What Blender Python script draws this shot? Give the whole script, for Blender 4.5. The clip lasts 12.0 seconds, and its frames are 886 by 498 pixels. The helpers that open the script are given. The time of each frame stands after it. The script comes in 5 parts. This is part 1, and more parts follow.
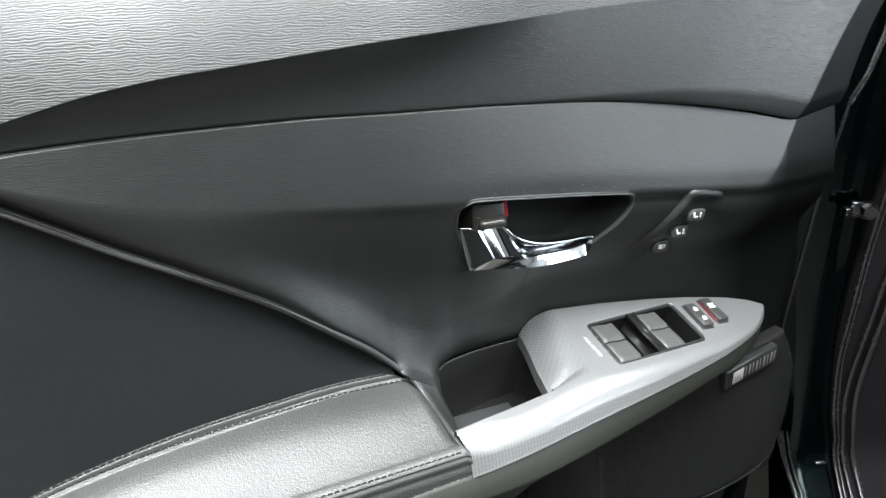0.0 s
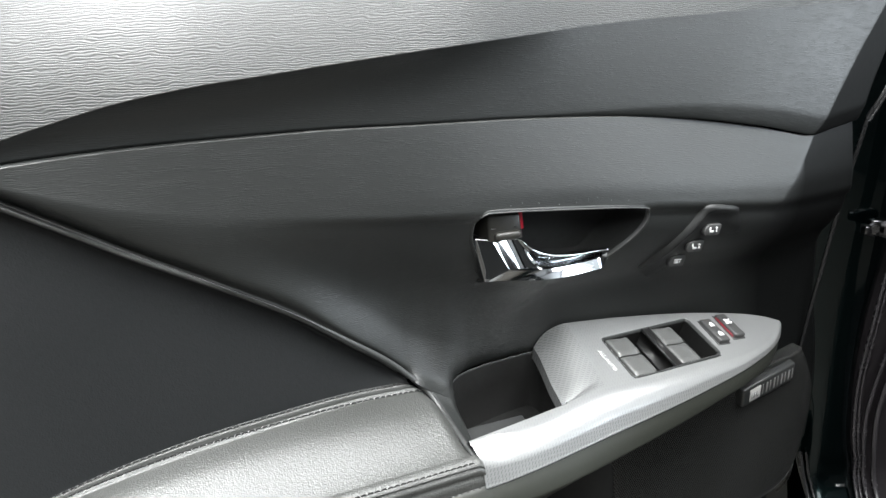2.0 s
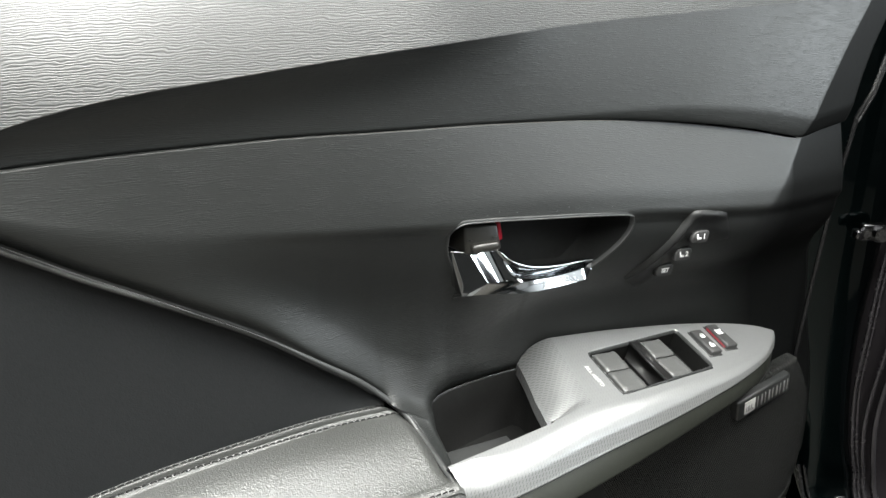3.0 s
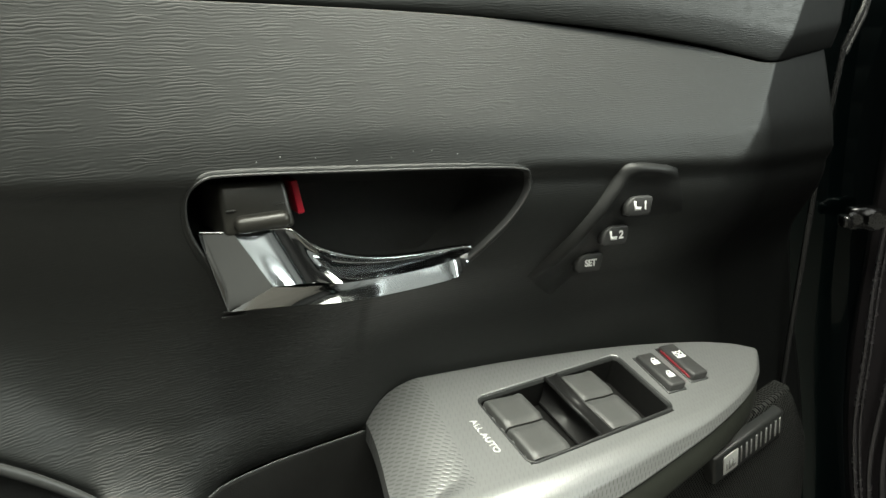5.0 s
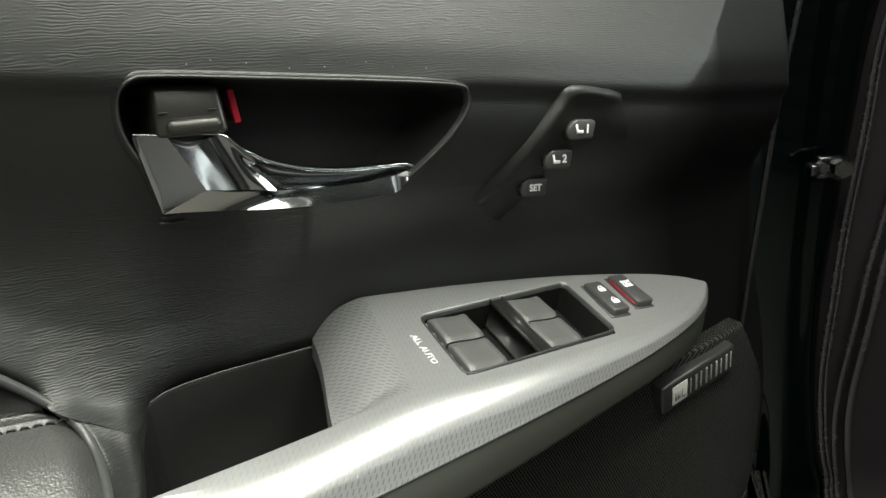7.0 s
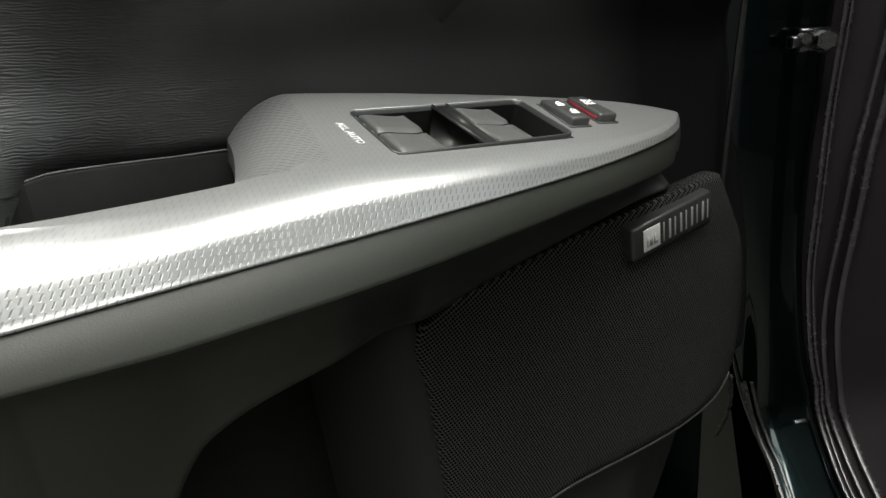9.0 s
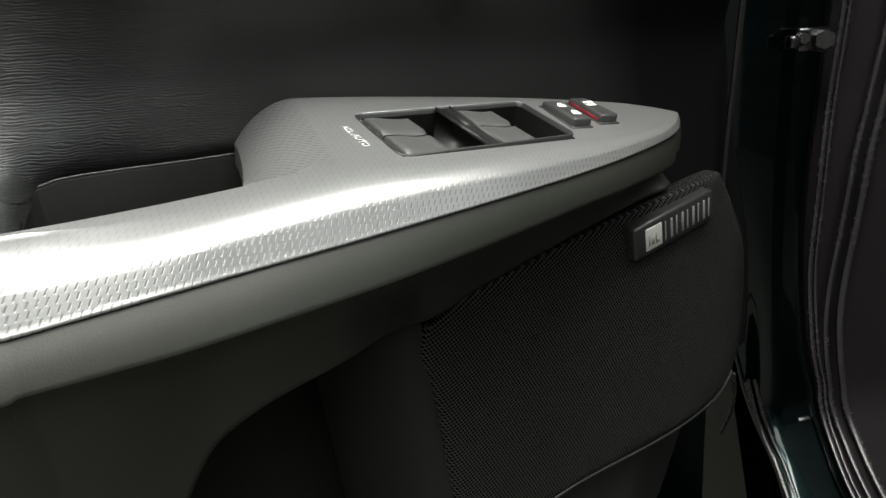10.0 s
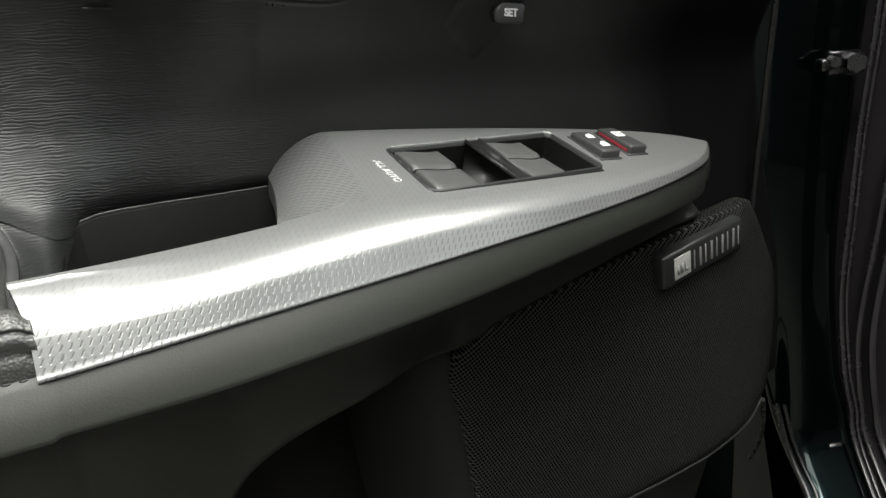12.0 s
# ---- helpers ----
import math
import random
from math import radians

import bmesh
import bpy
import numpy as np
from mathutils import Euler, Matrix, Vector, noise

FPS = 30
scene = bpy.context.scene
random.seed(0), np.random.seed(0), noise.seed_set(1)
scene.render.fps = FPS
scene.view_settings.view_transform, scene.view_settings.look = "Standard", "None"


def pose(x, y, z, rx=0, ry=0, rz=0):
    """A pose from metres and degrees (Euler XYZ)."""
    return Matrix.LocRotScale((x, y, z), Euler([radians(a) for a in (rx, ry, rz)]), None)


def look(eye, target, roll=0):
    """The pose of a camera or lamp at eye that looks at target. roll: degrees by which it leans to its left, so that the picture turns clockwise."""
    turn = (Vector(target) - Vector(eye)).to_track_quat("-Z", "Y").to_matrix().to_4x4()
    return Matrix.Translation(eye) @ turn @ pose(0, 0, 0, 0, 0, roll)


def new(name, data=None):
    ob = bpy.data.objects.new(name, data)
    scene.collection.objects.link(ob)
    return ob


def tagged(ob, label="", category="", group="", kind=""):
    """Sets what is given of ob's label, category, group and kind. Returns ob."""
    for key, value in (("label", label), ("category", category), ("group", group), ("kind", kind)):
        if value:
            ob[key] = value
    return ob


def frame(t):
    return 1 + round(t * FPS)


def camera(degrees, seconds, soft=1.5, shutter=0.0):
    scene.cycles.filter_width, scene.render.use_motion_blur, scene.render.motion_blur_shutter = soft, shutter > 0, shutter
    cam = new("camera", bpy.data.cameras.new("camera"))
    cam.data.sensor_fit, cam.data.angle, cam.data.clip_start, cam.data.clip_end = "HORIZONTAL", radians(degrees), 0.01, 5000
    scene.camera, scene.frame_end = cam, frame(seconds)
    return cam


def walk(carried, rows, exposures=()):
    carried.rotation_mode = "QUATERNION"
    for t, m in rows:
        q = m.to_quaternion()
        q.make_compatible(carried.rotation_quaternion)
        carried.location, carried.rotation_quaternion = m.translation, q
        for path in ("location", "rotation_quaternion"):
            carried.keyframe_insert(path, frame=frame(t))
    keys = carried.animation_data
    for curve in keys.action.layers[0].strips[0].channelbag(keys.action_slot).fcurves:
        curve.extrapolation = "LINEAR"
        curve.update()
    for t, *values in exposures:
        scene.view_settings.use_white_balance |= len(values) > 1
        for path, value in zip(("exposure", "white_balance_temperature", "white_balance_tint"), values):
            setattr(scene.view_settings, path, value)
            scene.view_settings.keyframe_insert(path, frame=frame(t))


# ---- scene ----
cam = camera(64.6, 12.0)
PATH = [
    (0, (-0.2, -0.431, 1.149), (0.555, 1.264, 0.402), -0.3),
    (0.5, (-0.199, -0.431, 1.147), (0.555, 1.267, 0.406), -0.2),
    (1, (-0.201, -0.434, 1.146), (0.541, 1.277, 0.421), -0.3),
    (1.5, (-0.202, -0.435, 1.145), (0.527, 1.287, 0.435), -0.1),
    (2, (-0.202, -0.437, 1.145), (0.518, 1.293, 0.449), -0.2),
    (2.5, (-0.203, -0.442, 1.142), (0.506, 1.303, 0.467), -0.1),
    (3, (-0.181, -0.419, 1.134), (0.567, 1.317, 0.479), -1.2),
    (3.3, (-0.142, -0.387, 1.13), (0.65, 1.331, 0.48), -1.4),
    (3.5, (-0.116, -0.37, 1.115), (0.702, 1.346, 0.494), -2.4),
    (3.7, (-0.094, -0.348, 1.096), (0.769, 1.349, 0.483), -2.6),
    (5.3, (-0.027, -0.277, 1.032), (0.841, 1.446, 0.505), -3.0),
    (5.5, (-0.028, -0.278, 1.032), (0.843, 1.439, 0.49), -3.1),
    (6, (-0.031, -0.278, 1.03), (0.836, 1.438, 0.479), -3.5),
    (6.5, (-0.028, -0.284, 1.028), (0.836, 1.428, 0.457), -3.2),
    (7, (-0.01, -0.306, 1.006), (0.842, 1.403, 0.411), -2.6),
    (7.2, (-0.003, -0.307, 0.988), (0.842, 1.395, 0.361), -3.2),
    (7.5, (0.004, -0.302, 0.953), (0.872, 1.395, 0.349), -4.3),
    (7.7, (0.01, -0.301, 0.939), (0.878, 1.394, 0.327), -4.0),
    (9.3, (0.016, -0.309, 0.892), (0.89, 1.391, 0.303), -3.6),
    (9.5, (0.017, -0.311, 0.894), (0.882, 1.392, 0.302), -4.0),
    (10, (0.011, -0.309, 0.894), (0.882, 1.394, 0.312), -4.2),
    (10.5, (0.006, -0.309, 0.895), (0.852, 1.409, 0.317), -3.9),
    (11, (0.005, -0.308, 0.894), (0.833, 1.427, 0.341), -4.0),
    (11.5, (0.004, -0.304, 0.895), (0.793, 1.453, 0.354), -4.0),
    (12, (0.009, -0.308, 0.905), (0.828, 1.433, 0.357), -4.4),
]
EXPOSURES = [(0, 0.50, 6050, 8), (2.6, 0.50, 6200, 8), (3.7, 0.26, 6600, 2), (5.3, -0.02, 6750, -2), (7.0, -0.02, 6650, 1), (9.3, -0.10, 6450, 6), (12, -0.10, 6450, 6)]
walk(cam, [(t, look(eye, target, roll)) for t, eye, target, roll in PATH], EXPOSURES)

# ---- world and light ----
world = bpy.data.worlds.new("world")
scene.world = world
world.use_nodes = True
world.node_tree.nodes["Background"].inputs["Color"].default_value = (0.5, 0.55, 0.6, 1)
world.node_tree.nodes["Background"].inputs["Strength"].default_value = 0.02


def area_lamp(name, eye, target, sx, sy, power, colour):
    data = bpy.data.lights.new(name, "AREA")
    data.shape, data.size, data.size_y, data.energy, data.color = "RECTANGLE", sx, sy, power, colour
    ob = new(name, data)
    ob.matrix_world = look(eye, target)
    return ob


# lamps out of view; the last is a fill added for the upright faces
LAMPS = [(-1.95, -0.2, 2.45, 1.4, 0.8, 24.0), (-0.58, -0.06, 2.45, 0.9, 1.3, 102.0), (0.72, -0.62, 2.45, 1.2, 0.6, 60.0), (-0.1, -1.75, 2.45, 2.0, 1.5, 58.0)]
for lx, ly, lz, lw, lh, lp in LAMPS:
    area_lamp("unseen_ceiling_lamp", (lx, ly, lz), (lx, ly, 0), lw, lh, lp, (1.0, 0.97, 0.92))

# unseen window, added to brighten the upper trim from the hinge side
WINDOW = (3.97, -2.25, 2.0, 1.9, 1.0)
area_lamp("unseen_window_fill", WINDOW[:3], (0.0, WINDOW[1], WINDOW[2]), WINDOW[3], WINDOW[4], 80.0, (0.93, 0.97, 1.0))


# ---- materials ----
def mat(name, colour, rough=0.5, metal=0.0, spec=0.5, coat=0.0):
    m = bpy.data.materials.new(name)
    m.use_nodes = True
    b = m.node_tree.nodes["Principled BSDF"]
    b.inputs["Base Color"].default_value = (*colour, 1)
    b.inputs["Roughness"].default_value = rough
    b.inputs["Metallic"].default_value = metal
    b.inputs["Specular IOR Level"].default_value = spec
    b.inputs["Coat Weight"].default_value = coat
    return m


def node(m, kind, **inputs):
    n = m.node_tree.nodes.new(kind)
    for key, value in inputs.items():
        n.inputs[key.replace("_", " ")].default_value = value
    return n


def wire(m, a, b):
    m.node_tree.links.new(a, b)


def shader(m):
    return m.node_tree.nodes["Principled BSDF"]


def coords(m, sx, sy, sz, rot=(0, 0, 0)):
    c = node(m, "ShaderNodeTexCoord")
    p = node(m, "ShaderNodeMapping")
    p.inputs["Scale"].default_value = (sx, sy, sz)
    p.inputs["Rotation"].default_value = rot
    wire(m, c.outputs["Object"], p.inputs["Vector"])
    return p.outputs["Vector"]


def maths(m, op, a, b=None, clamp=False):
    n = node(m, "ShaderNodeMath")
    n.operation, n.use_clamp = op, clamp
    for i, v in enumerate((a, b)):
        if v is None:
            continue
        if isinstance(v, (int, float)):
            n.inputs[i].default_value = v
        else:
            wire(m, v, n.inputs[i])
    return n.outputs[0]


def ramp(m, fac, stops):
    r = node(m, "ShaderNodeValToRGB")
    e = r.color_ramp.elements
    while len(e) < len(stops):
        e.new(0.5)
    for el, (pos, c) in zip(e, stops):
        el.position, el.color = pos, (*c, 1)
    wire(m, fac, r.inputs["Fac"])
    return r.outputs["Color"]


def bump(m, height, strength, distance, after=None):
    b = node(m, "ShaderNodeBump", Strength=strength, Distance=distance)
    wire(m, height, b.inputs["Height"])
    if after:
        wire(m, after, b.inputs["Normal"])
    wire(m, b.outputs["Normal"], shader(m).inputs["Normal"])
    return b.outputs["Normal"]


def noise_fac(m, vec, scale, detail=3.0, rough=0.55):
    n = node(m, "ShaderNodeTexNoise", Scale=scale, Detail=detail, Roughness=rough)
    wire(m, vec, n.inputs["Vector"])
    return n.outputs["Fac"]


def wear(m, lo, hi, scale=9.0):
    """Broad and fine uneven gloss."""
    v = coords(m, 1, 1, 1)
    a = noise_fac(m, v, scale, 4.0)
    b = noise_fac(m, v, scale * 23, 2.0)
    f = maths(m, "ADD", maths(m, "MULTIPLY", a, 0.7), maths(m, "MULTIPLY", b, 0.3))
    r = node(m, "ShaderNodeMapRange", From_Min=0.3, From_Max=0.7, To_Min=lo, To_Max=hi)
    wire(m, f, r.inputs["Value"])
    wire(m, r.outputs[0], shader(m).inputs["Roughness"])


def tone(m, c0, c1, scale=6.0):
    v = coords(m, 1, 1, 1)
    f = maths(m, "ADD", maths(m, "MULTIPLY", noise_fac(m, v, scale, 4.0), 0.65),
              maths(m, "MULTIPLY", noise_fac(m, v, scale * 60, 2.0), 0.35))
    wire(m, ramp(m, f, [(0.35, c0), (0.65, c1)]), shader(m).inputs["Base Color"])


GRAIN_END = ((0.80, 0.315), (0.90, 0.298), (0.962, 0.297), (0.99, 0.322), (1.02, 0.350), (1.056, 0.376), (1.093, 0.404), (1.131, 0.436))


def wrinkled(name, c0, c1, deep, lo, hi):
    """Soft-touch trim with long wavy creases that run along the door."""
    m = mat(name, c0, 0.5, spec=0.5)
    tone(m, c0, c1)
    wear(m, lo, hi)
    at = node(m, "ShaderNodeSeparateXYZ")
    wire(m, node(m, "ShaderNodeTexCoord").outputs["Object"], at.inputs[0])
    rise = maths(m, "ADD", maths(m, "MULTIPLY", at.outputs["Z"], 0.80), maths(m, "MULTIPLY", at.outputs["Y"], 0.15))
    # the sloping top of the trim carries a wider, deeper grain than its upright faces
    upward = node(m, "ShaderNodeSeparateXYZ")
    wire(m, node(m, "ShaderNodeNewGeometry").outputs["Normal"], upward.inputs[0])
    on_top = node(m, "ShaderNodeMapRange", From_Min=0.22, From_Max=0.36, To_Min=0.0, To_Max=1.0)
    wire(m, upward.outputs["Z"], on_top.inputs["Value"])
    left_drop = maths(m, "MULTIPLY", maths(m, "MINIMUM", maths(m, "ADD", at.outputs["X"], 0.15), 0.0), 0.12)
    over = node(m, "ShaderNodeMapRange", From_Min=1.064, From_Max=1.068, To_Min=0.0, To_Max=1.0)
    wire(m, maths(m, "SUBTRACT", at.outputs["Z"], left_drop), over.inputs["Value"])
    on_top = maths(m, "MULTIPLY", on_top.outputs[0], over.outputs[0])
    per_metre = maths(m, "SUBTRACT", 1 / 0.0010, maths(m, "MULTIPLY", on_top, 1 / 0.0010 - 1 / 0.0012))
    sway = maths(m, "ADD", maths(m, "MULTIPLY", noise_fac(m, coords(m, 60, 50, 170), 1.0, 1.0), 2.6),
                 maths(m, "MULTIPLY", noise_fac(m, coords(m, 190, 150, 420), 1.0, 1.0), 1.3))
    lines = maths(m, "SINE", maths(m, "MULTIPLY", maths(m, "ADD", maths(m, "MULTIPLY", rise, per_metre), sway), 2 * math.pi))
    ridge = maths(m, "POWER", maths(m, "ADD", maths(m, "MULTIPLY", lines, 0.5), 0.5), 0.7)
    patch = node(m, "ShaderNodeMapRange", From_Min=0.36, From_Max=0.62, To_Min=0.15, To_Max=1.0)
    wire(m, noise_fac(m, coords(m, 95, 80, 230), 1.0, 2.0), patch.inputs["Value"])
    uneven = maths(m, "MAXIMUM", patch.outputs[0], on_top)
    fine = noise_fac(m, coords(m, 170, 130, 1100), 1.0, 2.0)
    h = maths(m, "ADD", maths(m, "MULTIPLY", ridge, uneven), maths(m, "MULTIPLY", fine, 0.25))
    # towards the hinges the grain runs out, and the facet's shade is painted in
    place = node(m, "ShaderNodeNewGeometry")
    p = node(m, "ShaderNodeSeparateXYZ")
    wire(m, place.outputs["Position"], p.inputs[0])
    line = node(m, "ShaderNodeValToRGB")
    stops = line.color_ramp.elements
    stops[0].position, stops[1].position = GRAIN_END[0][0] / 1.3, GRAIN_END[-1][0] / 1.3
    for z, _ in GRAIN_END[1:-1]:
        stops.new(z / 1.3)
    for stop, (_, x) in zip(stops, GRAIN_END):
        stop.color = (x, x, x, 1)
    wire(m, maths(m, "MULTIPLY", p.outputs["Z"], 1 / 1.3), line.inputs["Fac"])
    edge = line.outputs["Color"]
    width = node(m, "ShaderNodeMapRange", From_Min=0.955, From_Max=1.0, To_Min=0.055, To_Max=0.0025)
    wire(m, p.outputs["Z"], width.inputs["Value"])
    smooth_shaded_end = maths(m, "ADD", maths(m, "DIVIDE", maths(m, "SUBTRACT", p.outputs["X"], edge), width.outputs[0]), 0.2, True)
    grained = maths(m, "SUBTRACT", 1.0, smooth_shaded_end)
    # above the waist line the grain is even; below it fades, but for the deep grain over the pocket
    def fade(socket, lo, hi):
        r = node(m, "ShaderNodeMapRange", From_Min=lo, From_Max=hi, To_Min=0.0, To_Max=1.0)
        wire(m, socket, r.inputs["Value"])
        return r.outputs[0]

    waist_at = maths(m, "SUBTRACT", p.outputs["Z"], maths(m, "MULTIPLY", p.outputs["X"], -0.092))
    upper = maths(m, "MAXIMUM", fade(waist_at, 0.975, 0.995), maths(m, "MULTIPLY", fade(p.outputs["X"], 0.03, -0.12), 0.75))
    deep_low = maths(m, "MULTIPLY", maths(m, "MULTIPLY", fade(p.outputs["X"], 0.10, 0.05), maths(m, "ADD", 0.3, maths(m, "MULTIPLY", fade(p.outputs["X"], -0.06, 0.0), 0.7))), fade(p.outputs["Z"], 0.955, 0.925))
    lower_part = maths(m, "ADD", 0.22, maths(m, "MULTIPLY", deep_low, 1.45))
    over_seam = maths(m, "ADD", 0.45, maths(m, "MULTIPLY", on_top, 0.50))
    amount = maths(m, "ADD", maths(m, "MULTIPLY", upper, over_seam), maths(m, "MULTIPLY", maths(m, "SUBTRACT", 1.0, upper), lower_part))
    h = maths(m, "MULTIPLY", h, amount)
    bump(m, maths(m, "MULTIPLY", h, maths(m, "ADD", maths(m, "MULTIPLY", grained, 0.9), 0.1)), deep, 0.0008)
    gloss = maths(m, "ADD", maths(m, "MULTIPLY", upper, 0.50), maths(m, "MULTIPLY", maths(m, "SUBTRACT", 1.0, upper), maths(m, "ADD", 0.44, maths(m, "MULTIPLY", deep_low, 0.14))))
    wire(m, maths(m, "ADD", maths(m, "MULTIPLY", grained, gloss), 0.10), shader(m).inputs["Specular IOR Level"])
    # darker base colour stands in for shade on the turned facet
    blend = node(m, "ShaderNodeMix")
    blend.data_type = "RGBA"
    wire(m, smooth_shaded_end, blend.inputs[0])
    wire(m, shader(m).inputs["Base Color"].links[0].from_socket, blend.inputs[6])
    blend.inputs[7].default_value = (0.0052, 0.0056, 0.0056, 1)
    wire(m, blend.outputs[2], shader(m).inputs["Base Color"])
    return m


def leather(name, c0, c1, scale, deep, lo, hi):
    m = mat(name, c0, 0.45, spec=0.5)
    tone(m, c0, c1, 4.0)
    wear(m, lo, hi, 12.0)
    vor = node(m, "ShaderNodeTexVoronoi", Scale=scale)
    vor.feature = "SMOOTH_F1"
    wire(m, coords(m, 1, 1, 1), vor.inputs["Vector"])
    grain = noise_fac(m, coords(m, 1, 1, 1), scale * 0.45, 2.0)
    h = maths(m, "SUBTRACT", maths(m, "MULTIPLY", grain, 1.1), vor.outputs["Distance"])
    h = maths(m, "ADD", h, maths(m, "MULTIPLY", noise_fac(m, coords(m, 1, 1, 1), 55.0, 2.0), 0.35))
    bump(m, h, deep, 0.0006)
    return m


def plastic(name, c0, c1, lo, hi, grain=1400.0, deep=0.25):
    m = mat(name, c0, 0.5)
    tone(m, c0, c1)
    wear(m, lo, hi)
    bump(m, noise_fac(m, coords(m, 1, 1, 1), grain, 2.0), deep, 0.0003)
    return m


def woven_silver(name):
    """Silver-painted trim with short sunken dashes in staggered rows."""
    m = mat(name, (0.30, 0.305, 0.305), 0.30, metal=0.70)
    tone(m, (0.31, 0.315, 0.316), (0.345, 0.35, 0.351))
    shader(m).inputs["Roughness"].default_value = 0.28
    c = node(m, "ShaderNodeTexCoord")
    s = node(m, "ShaderNodeSeparateXYZ")
    wire(m, c.outputs["Object"], s.inputs[0])

    def dashes(u, v, pitch, rows, thick, long):
        row = maths(m, "MULTIPLY", v, 1 / rows)
        stagger = maths(m, "MULTIPLY", maths(m, "FLOOR", row), 0.5)
        cell = maths(m, "FRACT", maths(m, "ADD", maths(m, "MULTIPLY", u, 1 / pitch), stagger))
        side = node(m, "ShaderNodeMapRange", From_Min=thick * 0.4, From_Max=thick, To_Min=1.0, To_Max=0.0)
        wire(m, maths(m, "ABSOLUTE", maths(m, "SUBTRACT", cell, 0.5)), side.inputs["Value"])
        ends = node(m, "ShaderNodeMapRange", From_Min=long * 0.7, From_Max=long, To_Min=1.0, To_Max=0.0)
        wire(m, maths(m, "ABSOLUTE", maths(m, "SUBTRACT", maths(m, "FRACT", row), 0.5)), ends.inputs["Value"])
        return maths(m, "MULTIPLY", side.outputs[0], ends.outputs[0])

    across = maths(m, "ADD", s.outputs["Z"], maths(m, "MULTIPLY", s.outputs["Y"], 0.75))
    slanted = maths(m, "ADD", s.outputs["X"], maths(m, "MULTIPLY", across, -0.42))
    band = dashes(slanted, across, 0.0028, 0.0036, 0.15, 0.43)
    along_y = maths(m, "MULTIPLY", maths(m, "ADD", s.outputs["X"], s.outputs["Y"]), 0.75)
    along_x = maths(m, "MULTIPLY", maths(m, "SUBTRACT", s.outputs["X"], s.outputs["Y"]), 0.75)
    flank = dashes(along_y, along_x, 0.0022, 0.0046, 0.26, 0.46)
    # the hollow beside the pocket has its dashes the other way
    hollow = maths(m, "MULTIPLY", maths(m, "LESS_THAN", maths(m, "ADD", s.outputs["X"], maths(m, "MULTIPLY", s.outputs["Y"], -0.08)), 0.1075), maths(m, "GREATER_THAN", s.outputs["Y"], -0.0365))
    pick = node(m, "ShaderNodeMix")
    wire(m, hollow, pick.inputs[0])
    wire(m, band, pick.inputs[2])
    wire(m, flank, pick.inputs[3])
    dash = pick.outputs[0]
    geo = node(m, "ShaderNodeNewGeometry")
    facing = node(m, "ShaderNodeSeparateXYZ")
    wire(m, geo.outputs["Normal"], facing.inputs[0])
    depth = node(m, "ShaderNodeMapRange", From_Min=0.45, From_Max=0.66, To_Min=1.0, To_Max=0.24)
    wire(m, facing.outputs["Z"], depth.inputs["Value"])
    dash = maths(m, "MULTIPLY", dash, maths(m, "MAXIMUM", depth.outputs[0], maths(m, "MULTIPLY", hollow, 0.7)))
    bump(m, maths(m, "SUBTRACT", 1.0, dash), 0.22, 0.0004)
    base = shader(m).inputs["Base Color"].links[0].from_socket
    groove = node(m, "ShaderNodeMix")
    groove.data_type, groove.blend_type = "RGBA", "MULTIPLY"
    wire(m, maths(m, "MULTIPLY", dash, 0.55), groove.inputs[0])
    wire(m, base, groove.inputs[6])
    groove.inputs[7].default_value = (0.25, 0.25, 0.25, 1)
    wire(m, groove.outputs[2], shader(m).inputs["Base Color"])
    return m


def perforated(name):
    """Black plastic with round holes in staggered rows."""
    m = mat(name, (0.02, 0.02, 0.02), 0.42)
    at = node(m, "ShaderNodeSeparateXYZ")
    wire(m, node(m, "ShaderNodeTexCoord").outputs["Object"], at.inputs[0])
    flat = node(m, "ShaderNodeCombineXYZ")
    wire(m, maths(m, "ADD", at.outputs["X"], maths(m, "MULTIPLY", at.outputs["Y"], 0.5)), flat.inputs["X"])
    wire(m, maths(m, "SUBTRACT", at.outputs["Z"], maths(m, "MULTIPLY", at.outputs["Y"], 0.7)), flat.inputs["Z"])
    turn = node(m, "ShaderNodeMapping")
    turn.inputs["Rotation"].default_value = (0, radians(28), 0)
    wire(m, flat.outputs[0], turn.inputs["Vector"])
    v = turn.outputs["Vector"]
    vor = node(m, "ShaderNodeTexVoronoi", Scale=520.0, Randomness=0.0)
    wire(m, v, vor.inputs["Vector"])
    hole = node(m, "ShaderNodeMapRange", From_Min=0.32, From_Max=0.47, To_Min=0.0, To_Max=1.0)
    wire(m, vor.outputs["Distance"], hole.inputs["Value"])
    wire(m, ramp(m, hole.outputs[0], [(0.0, (0.001, 0.001, 0.001)), (1.0, (0.030, 0.031, 0.030))]), shader(m).inputs["Base Color"])
    wire(m, maths(m, "MULTIPLY", hole.outputs[0], 0.5), shader(m).inputs["Specular IOR Level"])
    bump(m, hole.outputs[0], 0.9, 0.0008)
    return m


def brushed(name, colour, rough):
    m = mat(name, colour, rough, metal=1.0)
    wear(m, rough * 0.7, rough * 1.5, 30.0)
    return m


def paint(name, colour):
    m = mat(name, colour, 0.24, metal=0.92, coat=0.5)
    v = coords(m, 1, 1, 1)
    n = noise_fac(m, v, 700.0, 1.0)
    wire(m, ramp(m, n, [(0.3, tuple(c * 0.8 for c in colour)), (0.7, tuple(c * 1.25 for c in colour))]), shader(m).inputs["Base Color"])
    shader(m).inputs["Coat Roughness"].default_value = 0.04
    return m


